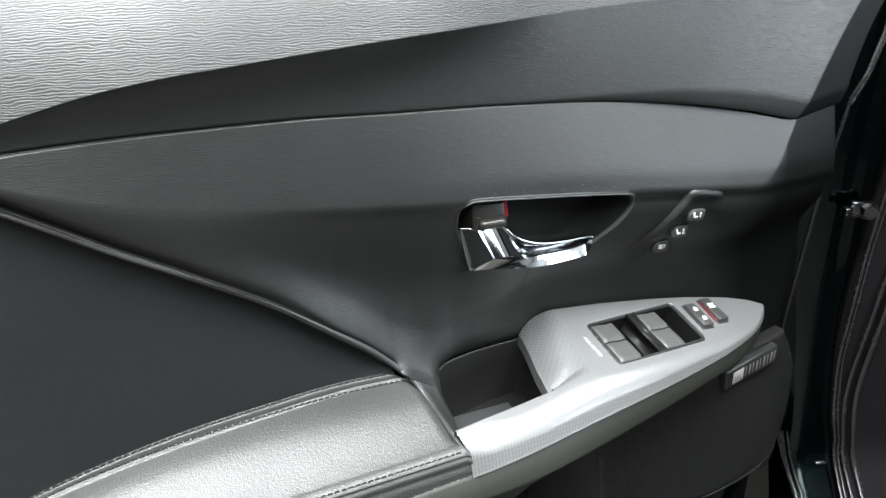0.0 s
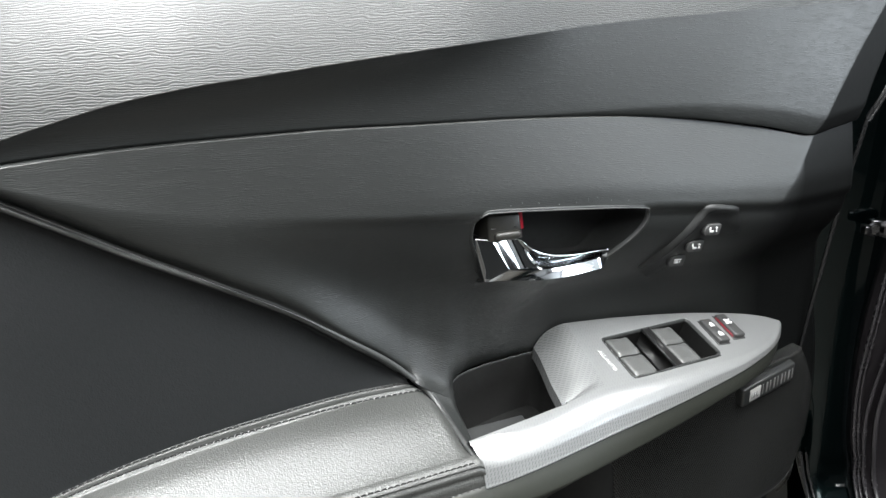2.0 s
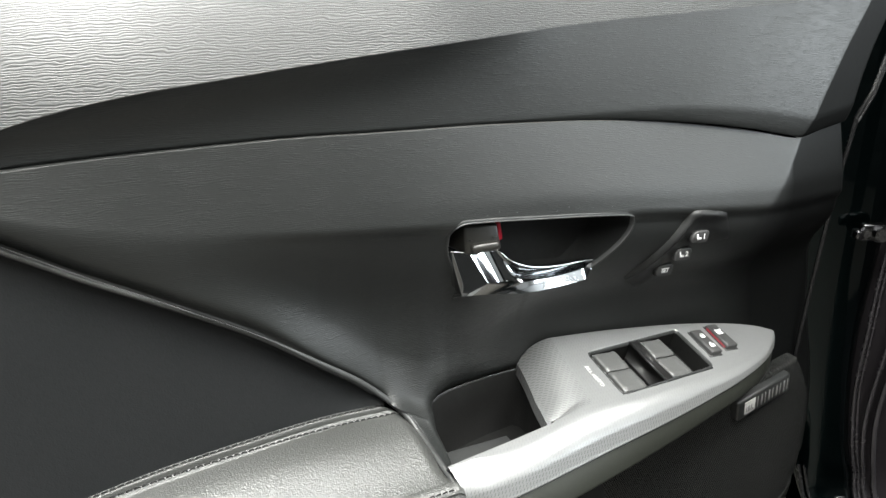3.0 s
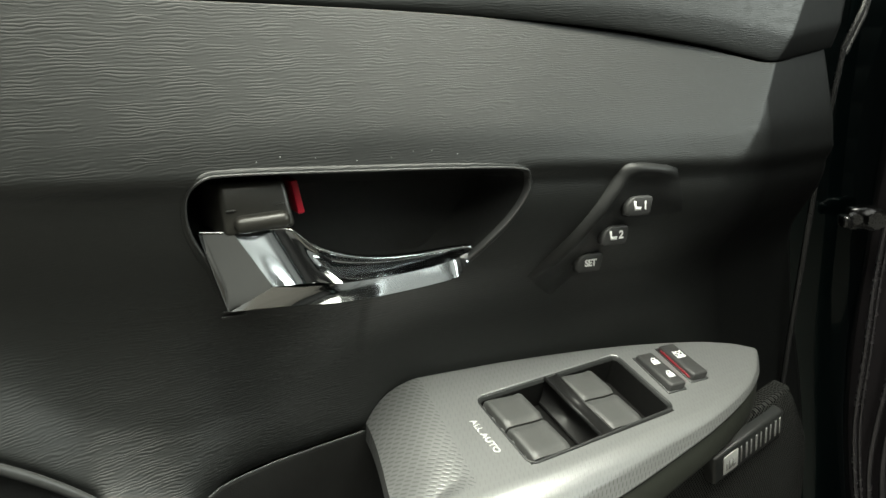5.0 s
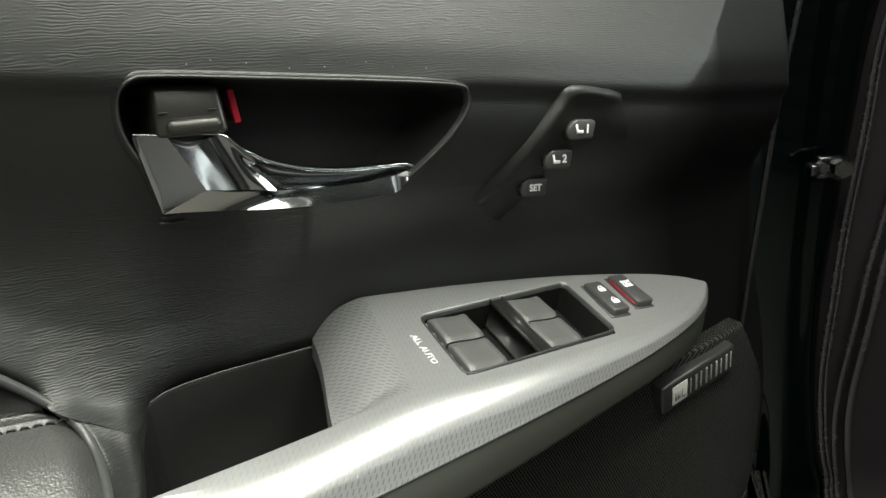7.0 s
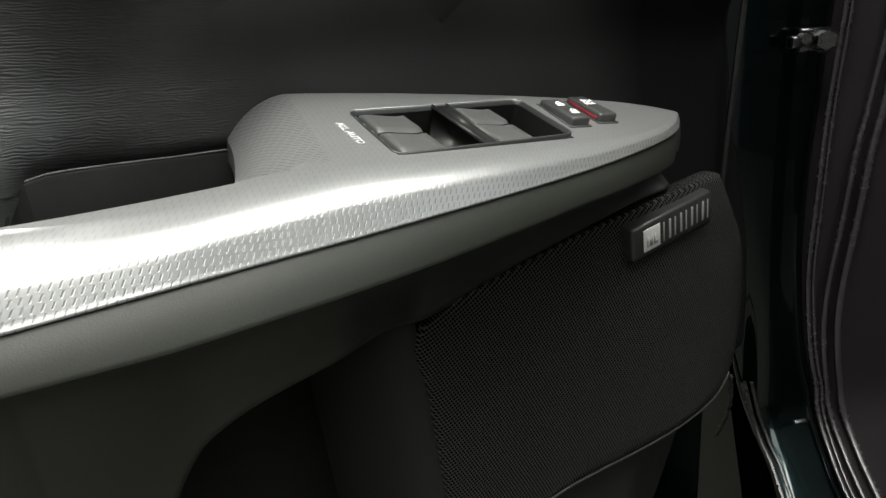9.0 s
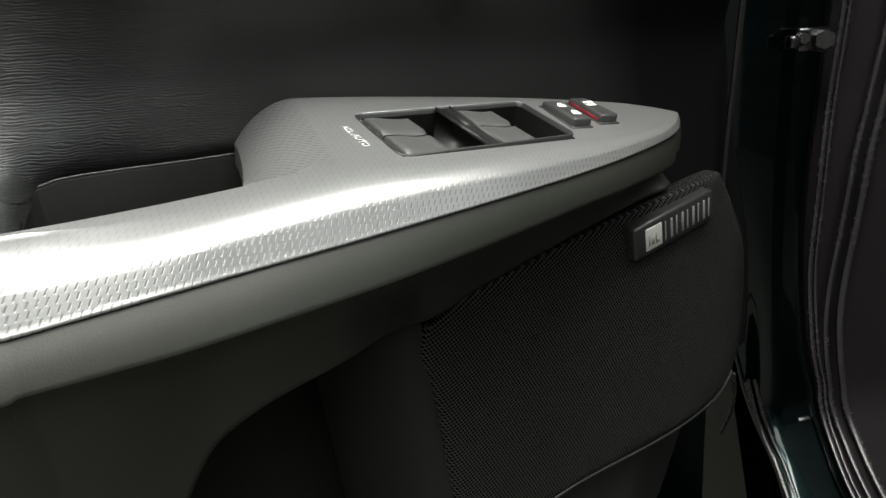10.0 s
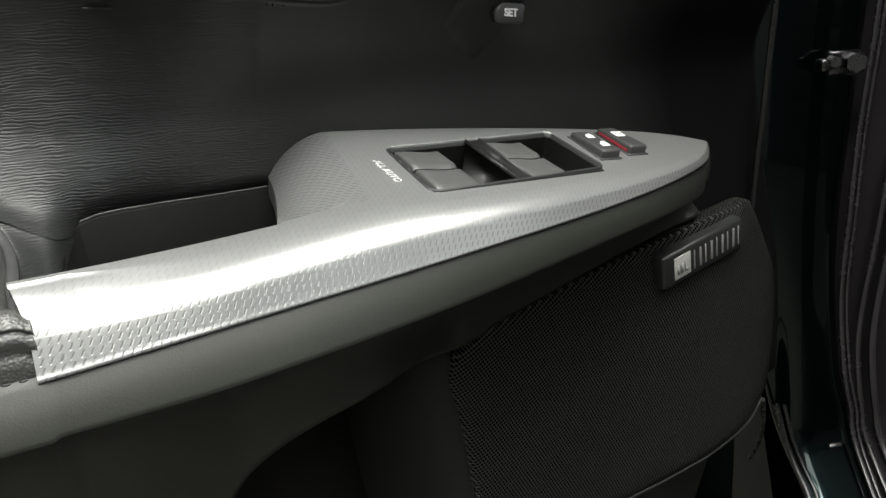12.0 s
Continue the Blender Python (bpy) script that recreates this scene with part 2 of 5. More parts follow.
M_WRINKLE = wrinkled("wrinkled_trim", (0.0075, 0.0085, 0.0082), (0.011, 0.012, 0.0115), 0.21, 0.42, 0.52)
M_INSERT = leather("smooth_leather", (0.0098, 0.0104, 0.0110), (0.0132, 0.0139, 0.0145), 1100.0, 0.15, 0.46, 0.58)
shader(M_INSERT).inputs["Specular IOR Level"].default_value = 0.22
M_PAD = leather("pad_leather", (0.034, 0.035, 0.033), (0.047, 0.048, 0.046), 1050.0, 0.44, 0.34, 0.44)
shader(M_PAD).inputs["Specular IOR Level"].default_value = 0.6
M_SILVER = woven_silver("silver_trim")
M_BODY = plastic("grey_plastic", (0.0125, 0.0137, 0.0107), (0.0165, 0.018, 0.0142), 0.45, 0.58)
M_BLACK = plastic("black_plastic", (0.012, 0.012, 0.012), (0.02, 0.02, 0.02), 0.4, 0.6)
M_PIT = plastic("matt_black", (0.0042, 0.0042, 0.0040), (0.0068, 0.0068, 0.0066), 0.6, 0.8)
M_SWITCH = plastic("switch_plastic", (0.052, 0.053, 0.052), (0.066, 0.067, 0.066), 0.34, 0.46, 2200.0, 0.12)
M_KEY = plastic("key_plastic", (0.03, 0.03, 0.03), (0.04, 0.04, 0.04), 0.35, 0.5, 2200.0, 0.1)
M_GRILLE = perforated("speaker_mesh")
M_CHROME = brushed("chrome", (0.48, 0.49, 0.50), 0.09)
M_RIM = plastic("rim_plastic", (0.03, 0.031, 0.031), (0.045, 0.046, 0.046), 0.28, 0.4, 1800.0, 0.1)
M_LOCK = plastic("lock_plastic", (0.020, 0.0195, 0.017), (0.027, 0.026, 0.023), 0.24, 0.34, 1800.0, 0.08)
M_RED = mat("red_plastic", (0.55, 0.012, 0.035), 0.4)
M_DARKRED = mat("dark_red_plastic", (0.22, 0.01, 0.02), 0.4)
M_WHITE = mat("white_print", (0.8, 0.8, 0.8), 0.5)
M_PRINT = mat("pale_print", (0.42, 0.42, 0.415), 0.5)
M_PLATE = mat("pale_plate", (0.55, 0.55, 0.54), 0.4, metal=0.3)
M_BAR = mat("grey_bar", (0.28, 0.28, 0.28), 0.4, metal=0.3)
M_GREYPRINT = mat("grey_print", (0.25, 0.25, 0.25), 0.5)
M_THREAD = plastic("thread", (0.007, 0.007, 0.007), (0.012, 0.012, 0.012), 0.6, 0.75, 3000.0, 0.4)
M_TEAL = paint("teal_paint", (0.0042, 0.0100, 0.0107))
M_RUBBER = plastic("rubber", (0.010, 0.010, 0.0105), (0.016, 0.016, 0.0165), 0.20, 0.32, 900.0, 0.15)
M_STRIP = plastic("strip_rubber", (0.022, 0.0205, 0.023), (0.032, 0.030, 0.033), 0.20, 0.32, 900.0, 0.15)
M_STEEL = brushed("steel", (0.13, 0.13, 0.135), 0.25)
M_CONCRETE = plastic("concrete", (0.088, 0.082, 0.073), (0.120, 0.112, 0.100), 0.6, 0.8, 90.0, 0.5)
M_WALL = plastic("plaster", (0.34, 0.34, 0.335), (0.40, 0.40, 0.39), 0.8, 0.95, 60.0, 0.2)
M_MEMORY = plastic("satin_black", (0.016, 0.017, 0.017), (0.022, 0.023, 0.023), 0.36, 0.46, 1800.0, 0.1)
M_LEDGE = plastic("switch_surround", (0.0095, 0.010, 0.010), (0.0135, 0.014, 0.014), 0.38, 0.48, 1800.0, 0.1)
shader(M_LEDGE).inputs["Specular IOR Level"].default_value = 0.35
M_END = plastic("matt_trim_end", (0.010, 0.0105, 0.0105), (0.014, 0.0145, 0.0145), 0.62, 0.75, 1500.0, 0.15)
shader(M_END).inputs["Specular IOR Level"].default_value = 0.25
M_FROST = plastic("frosted_glass", (0.7, 0.72, 0.73), (0.75, 0.77, 0.78), 0.3, 0.5, 300.0, 0.1)
M_GATE = plastic("gate_paint", (0.018, 0.019, 0.02), (0.026, 0.027, 0.028), 0.4, 0.55, 400.0, 0.2)
M_CARPET = plastic("dark_lining", (0.0075, 0.0062, 0.0073), (0.0115, 0.0096, 0.0113), 0.7, 0.9, 500.0, 0.6)

shader(M_CARPET).inputs["Specular IOR Level"].default_value = 0.2
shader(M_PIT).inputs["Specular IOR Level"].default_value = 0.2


# ---- mesh helpers ----
def smooth(a, b, x):
    x = min(1.0, max(0.0, (x - a) / (b - a)))
    return x * x * (3 - 2 * x)


def along(x, *pairs):
    """A smooth curve through (x, value) pairs."""
    xs, ys = [p[0] for p in pairs], [p[1] for p in pairs]
    if x <= xs[0]:
        return ys[0] + (x - xs[0]) * (ys[1] - ys[0]) / (xs[1] - xs[0])
    if x >= xs[-1]:
        return ys[-1] + (x - xs[-1]) * (ys[-1] - ys[-2]) / (xs[-1] - xs[-2])
    i = max(k for k in range(len(xs) - 1) if xs[k] <= x)
    slope = []
    for k in (i, i + 1):
        lo, hi = max(k - 1, 0), min(k + 1, len(xs) - 1)
        slope.append((ys[hi] - ys[lo]) / (xs[hi] - xs[lo]))
    h = xs[i + 1] - xs[i]
    s = (x - xs[i]) / h
    return ((2 * s ** 3 - 3 * s ** 2 + 1) * ys[i] + (s ** 3 - 2 * s ** 2 + s) * h * slope[0]
            + (3 * s ** 2 - 2 * s ** 3) * ys[i + 1] + (s ** 3 - s ** 2) * h * slope[1])


def link_mesh(name, verts, faces, material, parent, label="", shade=True):
    me = bpy.data.meshes.new(name)
    me.from_pydata([tuple(v) for v in verts], [], faces)
    me.materials.append(material)
    if shade:
        me.polygons.foreach_set("use_smooth", [True] * len(me.polygons))
    me.update()
    ob = new(name, me)
    ob.parent = parent
    return tagged(ob, label) if label else ob


def part(name, bm, material, parent, label="", shade=True):
    me = bpy.data.meshes.new(name)
    bmesh.ops.recalc_face_normals(bm, faces=bm.faces)
    bm.to_mesh(me)
    bm.free()
    me.materials.append(material)
    me.polygons.foreach_set("use_smooth", [shade] * len(me.polygons))
    ob = new(name, me)
    ob.parent = parent
    return tagged(ob, label) if label else ob


def thing(name, label, category, place=(0, 0, 0), kind="", group=""):
    ob = new(name)
    ob.location = place
    ob.empty_display_size = 0.05
    return tagged(ob, label, category, group, kind)


class Build:
    """Collects grids and loops of one mesh."""

    def __init__(self):
        self.v, self.f = [], []

    def grid(self, rows, back=None, mask=None, loop=False):
        """rows[i][j] of points; quads between them. back: an offset that gives the sheet its thickness."""
        n, k = len(rows), len(rows[0])
        base = len(self.v)
        for r in rows:
            self.v.extend(r)
        last = n if loop else n - 1
        for i in range(last):
            a, b = base + i * k, base + (i + 1) % n * k
            for j in range(k - 1):
                if mask and mask(i, j):
                    continue
                self.f.append((a + j, b + j, b + j + 1, a + j + 1))
        if back:
            second = len(self.v)
            for r in rows:
                self.v.extend(Vector(p) + Vector(back) for p in r)
            ring = ([i * k for i in range(n)] + [(n - 1) * k + j for j in range(1, k)]
                    + [i * k + k - 1 for i in range(n - 2, -1, -1)] + [j for j in range(k - 2, 0, -1)])
            for p, q in zip(ring, ring[1:] + ring[:1]):
                self.f.append((base + q, base + p, second + p, second + q))
        return self

    def fan(self, points, centre):
        base = len(self.v)
        self.v.extend(points)
        self.v.append(centre)
        m = len(points)
        for i in range(m):
            self.f.append((base + i, base + (i + 1) % m, base + m))
        return self

    def tube(self, points, radius, sides=8):
        pts = [Vector(p) for p in points]
        rows = []
        for i, p in enumerate(pts):
            d = (pts[min(i + 1, len(pts) - 1)] - pts[max(i - 1, 0)]).normalized()
            a = d.cross(Vector((0, 1, 0.01))).normalized()
            b = d.cross(a)
            r = radius(i / (len(pts) - 1)) if callable(radius) else radius
            rows.append([p + (a * math.cos(t) + b * math.sin(t)) * r for t in [2 * math.pi * j / sides for j in range(sides + 1)]])
        self.grid(rows)
        self.fan(rows[0][:-1], pts[0])
        self.fan(rows[-1][:-1], pts[-1])
        return self

    def done(self, name, material, parent, label="", shade=True, merge=0.0):
        if merge:
            bm = bmesh.new()
            vs = [bm.verts.new(p) for p in self.v]
            for f in self.f:
                try:
                    bm.faces.new([vs[i] for i in f])
                except ValueError:
                    pass
            bmesh.ops.remove_doubles(bm, verts=bm.verts, dist=merge)
            return part(name, bm, material, parent, label, shade)
        return link_mesh(name, self.v, self.f, material, parent, label, shade)


def rounded_box(lo, hi, bevel, m=None, segments=2):
    bm = bmesh.new()
    bmesh.ops.create_cube(bm, size=1.0)
    lo, hi = Vector(lo), Vector(hi)
    for v in bm.verts:
        v.co = Vector([lo[i] + (v.co[i] + 0.5) * (hi[i] - lo[i]) for i in range(3)])
    if bevel:
        bmesh.ops.bevel(bm, geom=list(bm.edges), offset=bevel, segments=segments, profile=0.5, affect="EDGES")
    if m:
        bm.transform(m)
    return bm


def extruded(outline, depth, bevel, m):
    """A flat outline (x, y) raised along z by depth with a rounded upper edge, then placed by m."""
    bm = bmesh.new()
    f = bm.faces.new([bm.verts.new((x, y, 0)) for x, y in outline])
    r = bmesh.ops.extrude_face_region(bm, geom=[f])
    for v in r["geom"]:
        if isinstance(v, bmesh.types.BMVert):
            v.co.z += depth
    if bevel:
        topedges = [e for e in bm.edges if all(abs(v.co.z - depth) < 1e-6 for v in e.verts)]
        bmesh.ops.bevel(bm, geom=topedges, offset=bevel, segments=2, profile=0.5, affect="EDGES")
    bm.transform(m)
    return bm


def basis(o, ex, ey, ez):
    m = Matrix.Identity(4)
    for i, a in enumerate((ex, ey, ez)):
        m.col[i] = (*Vector(a), 0)
    m.col[3] = (*Vector(o), 1)
    return m


def words(name, text, size, m, material, parent, thick=0.0002, bold=0.0):
    """Lettering in the built-in font, centred on the origin of m."""
    cu = bpy.data.curves.new(name, "FONT")
    cu.body, cu.size, cu.extrude, cu.align_x, cu.align_y, cu.offset = text, size, thick, "CENTER", "CENTER", bold
    tmp = new(name, cu)
    me = bpy.data.meshes.new_from_object(tmp.evaluated_get(bpy.context.evaluated_depsgraph_get()))
    bpy.data.objects.remove(tmp)
    me.transform(m)
    me.name = name
    me.materials.clear()
    me.materials.append(material)
    ob = new(name, me)
    ob.parent = parent
    return ob


def inside(poly, x, y):
    hit = False
    for (x0, y0), (x1, y1) in zip(poly, poly[1:] + poly[:1]):
        if (y0 > y) != (y1 > y) and x < (x1 - x0) * (y - y0) / (y1 - y0) + x0:
            hit = not hit
    return hit


def closed_curve(pts, n):
    """A smooth closed outline through the given corners."""
    out, m = [], len(pts)
    for i in range(m):
        p0, p1, p2, p3 = (Vector(pts[(i + k) % m]) for k in (-1, 0, 1, 2))
        steps = max(1, round(n * (p2 - p1).length))
        for s in range(steps):
            t = s / steps
            out.append(0.5 * ((2 * p1) + (p2 - p0) * t + (2 * p0 - 5 * p1 + 4 * p2 - p3) * t * t + (3 * p1 - p0 - 3 * p2 + p3) * t ** 3))
    return out


def steps(a, b, n):
    return [a + (b - a) * i / n for i in range(n + 1)]


# ---- the place round the car ----
def room():
    ground = rounded_box((-4, -4, -0.1), (4, 4, 0.0), 0)
    tagged(part("ground", ground, M_CONCRETE, None, shade=False), "grey concrete garage floor", "floor", kind="structure")
    for name, lo, hi in (("wall_north", (-4, 4, 0), (4, 4.15, 2.7)), ("wall_south", (-4, -4.15, 0), (4, -4, 2.7)),
                         ("wall_east", (4, -4, 0), (4.15, 4, 2.7)), ("wall_west", (-4.15, -4, 0), (-4, 4, 2.7))):
        tagged(part(name, rounded_box(lo, hi, 0), M_WALL, None, shade=False), "plain painted garage wall", "wall", kind="structure")
    # unseen dark gate, added so the trim and jamb reflect something dark
    gate = tagged(part("unseen_gate", rounded_box((-1.4, -3.995, 0), (1.7, -3.96, 2.35), 0.004), M_GATE, None, shade=False), "unseen dark grey gate added for dark reflections", "garage door", kind="structure")
    slat = rounded_box((-1.39, -3.962, 0.0), (1.69, -3.945, 0.20), 0.006)
    first = part("slat", slat, M_GATE, gate)
    first.location.z = 0.02
    for i in range(1, 11):
        ob = new("slat", first.data)
        ob.parent = gate
        ob.location.z = 0.02 + 0.21 * i
    # pane and frame of the added, unseen window
    wx, wy, wz, ww, wh = WINDOW
    window = tagged(part("unseen_window", rounded_box((wx + 0.012, wy - ww / 2, wz - wh / 2), (wx + 0.026, wy + ww / 2, wz + wh / 2), 0), M_FROST, None, shade=False), "unseen frosted window added to light the upper trim", "window", kind="structure")
    for lo, hi in (((wx - 0.03, wy - ww / 2 - 0.06, wz - wh / 2 - 0.06), (wx + 0.03, wy + ww / 2 + 0.06, wz - wh / 2)), ((wx - 0.03, wy - ww / 2 - 0.06, wz + wh / 2), (wx + 0.03, wy + ww / 2 + 0.06, wz + wh / 2 + 0.06)),
                   ((wx - 0.03, wy - ww / 2 - 0.06, wz - wh / 2), (wx + 0.03, wy - ww / 2, wz + wh / 2)), ((wx - 0.03, wy + ww / 2, wz - wh / 2), (wx + 0.03, wy + ww / 2 + 0.06, wz + wh / 2))):
        part("window_frame", rounded_box(lo, hi, 0.004), M_WALL, window)
    tagged(part("ceiling", rounded_box((-4, -4, 2.7), (4, 4, 2.8), 0), M_WALL, None, shade=False), "plain pale garage ceiling", "ceiling", kind="structure")


room()

# ---- the door's lines (x towards the hinges, y away from the seat, z up) ----
SEAM = ((-0.42, 1.0395), (-0.265, 1.0575), (-0.115, 1.062), (-0.04, 1.060), (0.043, 1.057), (0.141, 1.051), (0.226, 1.042), (0.289, 1.032), (0.325, 1.0245), (0.350, 1.0200), (0.38, 1.0220), (0.44, 1.0265))
CREASE = ((-0.42, 1.0440), (-0.30, 1.0635), (-0.26, 1.0750), (-0.22, 1.0859), (-0.18, 1.0932), (-0.14, 1.0978), (-0.10, 1.1023), (-0.05, 1.1073), (0.0, 1.1113), (0.05, 1.1149), (0.10, 1.1187), (0.15, 1.1220), (0.20, 1.1245), (0.36, 1.132), (0.44, 1.135))
WAIST = ((-0.3, 1.022), (-0.049, 0.999), (0.009, 0.994), (0.157, 0.982), (0.30, 0.968), (0.44, 0.958))
SWEEP = ((-0.50, 1.16), (-0.3146, 1.054), (-0.2713, 1.0275), (-0.2472, 1.0124), (-0.2211, 0.9958), (-0.1925, 0.9791), (-0.1612, 0.9601), (-0.1269, 0.9375), (-0.0883, 0.9057), (-0.0669, 0.8881), (-0.049, 0.8705))
FACET = GRAIN_END
CUP_BACK = ((-0.049, 0.8705), (-0.03, 0.858), (-0.0085, 0.8455), (0.0026, 0.8478), (0.035, 0.8472), (0.079, 0.8465))
DOOR_END = 0.413
TRIM_END = ((0.40, 0.485), (0.60, 0.498), (0.69, 0.500), (0.75, 0.488), (0.82, 0.466), (0.88, 0.455), (0.935, 0.430), (1.025, 0.425), (1.056, 0.434), (1.093, 0.454), (1.131, 0.482))


def warp(x, z, x0):
    """Bends the columns so that the one at x0 runs along the facet's edge and the last along the trim's front end."""
    edge, end = along(z, *FACET), along(z, *TRIM_END)
    if x <= x0:
        return x + (edge - x0) * smooth(x0 - 0.20, x0, x)
    return edge + (end - edge) * (x - x0) / (DOOR_END - x0)


def turn_away(x, z):
    """The front end of the trim turns towards the hinges."""
    d = x - along(z, *FACET)
    soft = 0.002 + 0.03 * smooth(0.96, 0.88, z)
    return 0.24 * (0.5 * (d + math.sqrt(d * d + soft * soft)))


def panel_low(x):
    if x < -0.049:
        return along(x, *SWEEP)
    if x < 0.079:
        return along(x, *CUP_BACK)
    return 0.846 - 0.046 * smooth(0.079, 0.095, x) - 0.026 * smooth(0.20, 0.28, x) - 0.16 * smooth(0.30, 0.36, x)


def panel_y(x, z):
    top, waist = along(x, *SEAM), along(x, *WAIST)
    low = panel_low(x) if x < -0.049 else along(x, (-0.049, 0.870), (-0.03, 0.860), (-0.0085, 0.851), (0.05, 0.856), (0.085, 0.872), (0.44, 0.872))
    least = low + 0.35 * (top - low)
    waist = 0.5 * (waist + least + math.sqrt((waist - least) ** 2 + 0.0004))
    slope = 0.12 + 0.36 * smooth(-0.12, 0.22, x)
    low_y = along(x, (-0.32, -0.004), (-0.20, 0.004), (-0.12, 0.009), (-0.05, 0.0200), (-0.03, 0.0190), (-0.0085, 0.0145), (0.012, 0.0250), (0.03, 0.0300), (0.079, 0.035), (0.12, 0.036), (0.44, 0.036))
    dz, soft = z - waist, 0.004 + 0.022 * smooth(0.05, -0.15, x)
    tilt = slope * 0.5 * (dz + math.sqrt(dz * dz + soft * soft))
    if z >= waist:
        y = -0.010
    else:
        f = min(1.0, (waist - z) / max(waist - low, 1e-4))
        sink = f ** 1.9 + ((f * f * (3 - 2 * f)) ** 1.4 - f ** 1.9) * smooth(0.0, 0.07, x)
        y = -0.010 + (low_y + 0.010) * sink
        if x < 0.08:
            y += 0.014 * math.sin(math.pi * min(f, 1.0)) ** 2 * min(1.0, (waist - low) / 0.1) * smooth(0.10, -0.02, x) * smooth(-0.20, -0.05, x)
    y -= 0.014 * math.exp(-(z - low) / 0.021) * smooth(0.0, -0.05, x) * min(1.0, (waist - low) / 0.05)
    y -= 0.007 * math.exp(-(z - low) / 0.007) * smooth(-0.052, -0.035, x) * smooth(-0.004, -0.016, x)
    y += 0.0065 * smooth(0.001, 0.011, waist - z) * smooth(low, low + 0.035, z) * smooth(-0.16, 0.0, x)
    edge = 0.5 * (z - waist)
    y += tilt + 0.0025 * math.exp(-(edge / 0.005) ** 2) * smooth(-0.06, 0.10, x)
    return y + turn_away(x, z)


# ---- the car door ----
car = thing("car", "dark teal car with its front door open, black trim inside", "car", (0.62, 0.13, 0.0))
door = car

HANDLE = closed_curve([(0.0035, 0.972), (0.0035, 0.986), (0.0090, 0.9930), (0.021, 0.9937), (0.066, 0.9898), (0.12, 0.9848), (0.150, 0.9812), (0.1572, 0.9775),
                       (0.158, 0.970), (0.150, 0.9575), (0.1385, 0.9455), (0.126, 0.9345), (0.116, 0.9305), (0.10, 0.9310), (0.07, 0.9345), (0.045, 0.9372), (0.020, 0.9405), (0.0135, 0.944), (0.0105, 0.955)], 500)


def grown(outline, grow):
    """A flat outline moved outwards."""
    out, n = [], len(outline)
    turn = sum(a.x * b.y - b.x * a.y for a, b in zip(outline, outline[1:] + outline[:1]))
    for i, p in enumerate(outline):
        d = outline[(i + 1) % n] - outline[i - 1]
        out.append(p + Vector((d.y, -d.x)).normalized() * (grow if turn > 0 else -grow))
    return out


HANDLE_HOLE = [(p.x, p.y) for p in grown(HANDLE, 0.0012)]


def mid_panel():
    b = Build()
    xs = steps(-0.315, 0.322, 264) + steps(0.322, DOOR_END, 40)[1:]
    vs = steps(0, 1, 84)[:-1] + [0.9975, 1.0]
    rows = []
    for x in xs:
        lo = panel_low(x)
        hi = along(warp(x, along(x, *SEAM), 0.322), *SEAM) - 0.0008
        hi = max(hi, lo + 0.0005)
        over_shelf = smooth(-0.0485, -0.043, x) * smooth(-0.004, -0.0095, x)
        fore = 0.016 * over_shelf
        xl = warp(x, lo, 0.322)
        row = [(xl, panel_y(xl, lo) + 0.012 - fore, lo - 0.002 - 0.0004 * over_shelf), (xl, panel_y(xl, lo) + 0.004 - 0.4 * fore, lo - 0.0012 - 0.0002 * over_shelf)]
        for v in vs:
            z = lo + (hi - lo) * v
            roll = 0.0
            under = 0.003 + 0.003 * smooth(-0.08, -0.14, x)
            roll += under * math.exp(-((z - lo) / under) ** 2) * (1 - over_shelf)
            xw = warp(x, z, 0.322)
            row.append((xw, panel_y(xw, z) + roll, z))
        row.append((row[-1][0], row[-1][1] + 0.0002, hi + 0.0003))
        row.append((row[-1][0], row[-1][1] + 0.030, hi + 0.0006))
        if x > DOOR_END - 0.0005:
            rows.append(row)
            row = [(px, py + 0.03, pz) for px, py, pz in row]
        rows.append(row)

    def hole(i, j):
        p = [rows[i + a][j + c] for a in (0, 1) for c in (0, 1)]
        return inside(HANDLE_HOLE, sum(q[0] for q in p) / 4, sum(q[2] for q in p) / 4)

    b.grid(rows, mask=hole)
    # the short shelf between the armrest pad and the pull pocket
    rows = []
    def shelf(s, t):
        pad_edge = Vector((along(s, (0, -0.049), (0.2, -0.0370), (0.4, -0.0292), (0.6, -0.0268), (1, -0.0250)),
                           along(s, (0, 0.0065), (0.2, 0.002), (0.4, -0.011), (0.6, -0.026), (1, -0.056)),
                           along(s, (0, 0.8700), (0.2, 0.857), (0.4, 0.846), (0.6, 0.8415), (1, 0.8375))))
        cup_edge = Vector((along(s, (0, -0.0085), (0.25, -0.0120), (0.6, -0.0140), (1, -0.0180)), along(s, (0, 0.0135), (0.25, -0.001), (0.6, -0.026), (1, -0.056)), along(s, (0, 0.8455), (0.25, 0.8395), (0.6, 0.8345), (1, 0.829))))
        return pad_edge.lerp(cup_edge, t)

    for s in steps(0, 1, 20):
        row = []
        for f in steps(0, 1, 16):
            x = -0.049 + 0.0405 * f
            row.append(Vector((x, panel_y(x, panel_low(x)), panel_low(x))) + shelf(s, f) - shelf(0, f))
        row.append(row[-1] + Vector((0.001, 0, -0.004)))
        rows.append(row)
    b.grid(rows)
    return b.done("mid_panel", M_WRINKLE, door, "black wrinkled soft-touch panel")


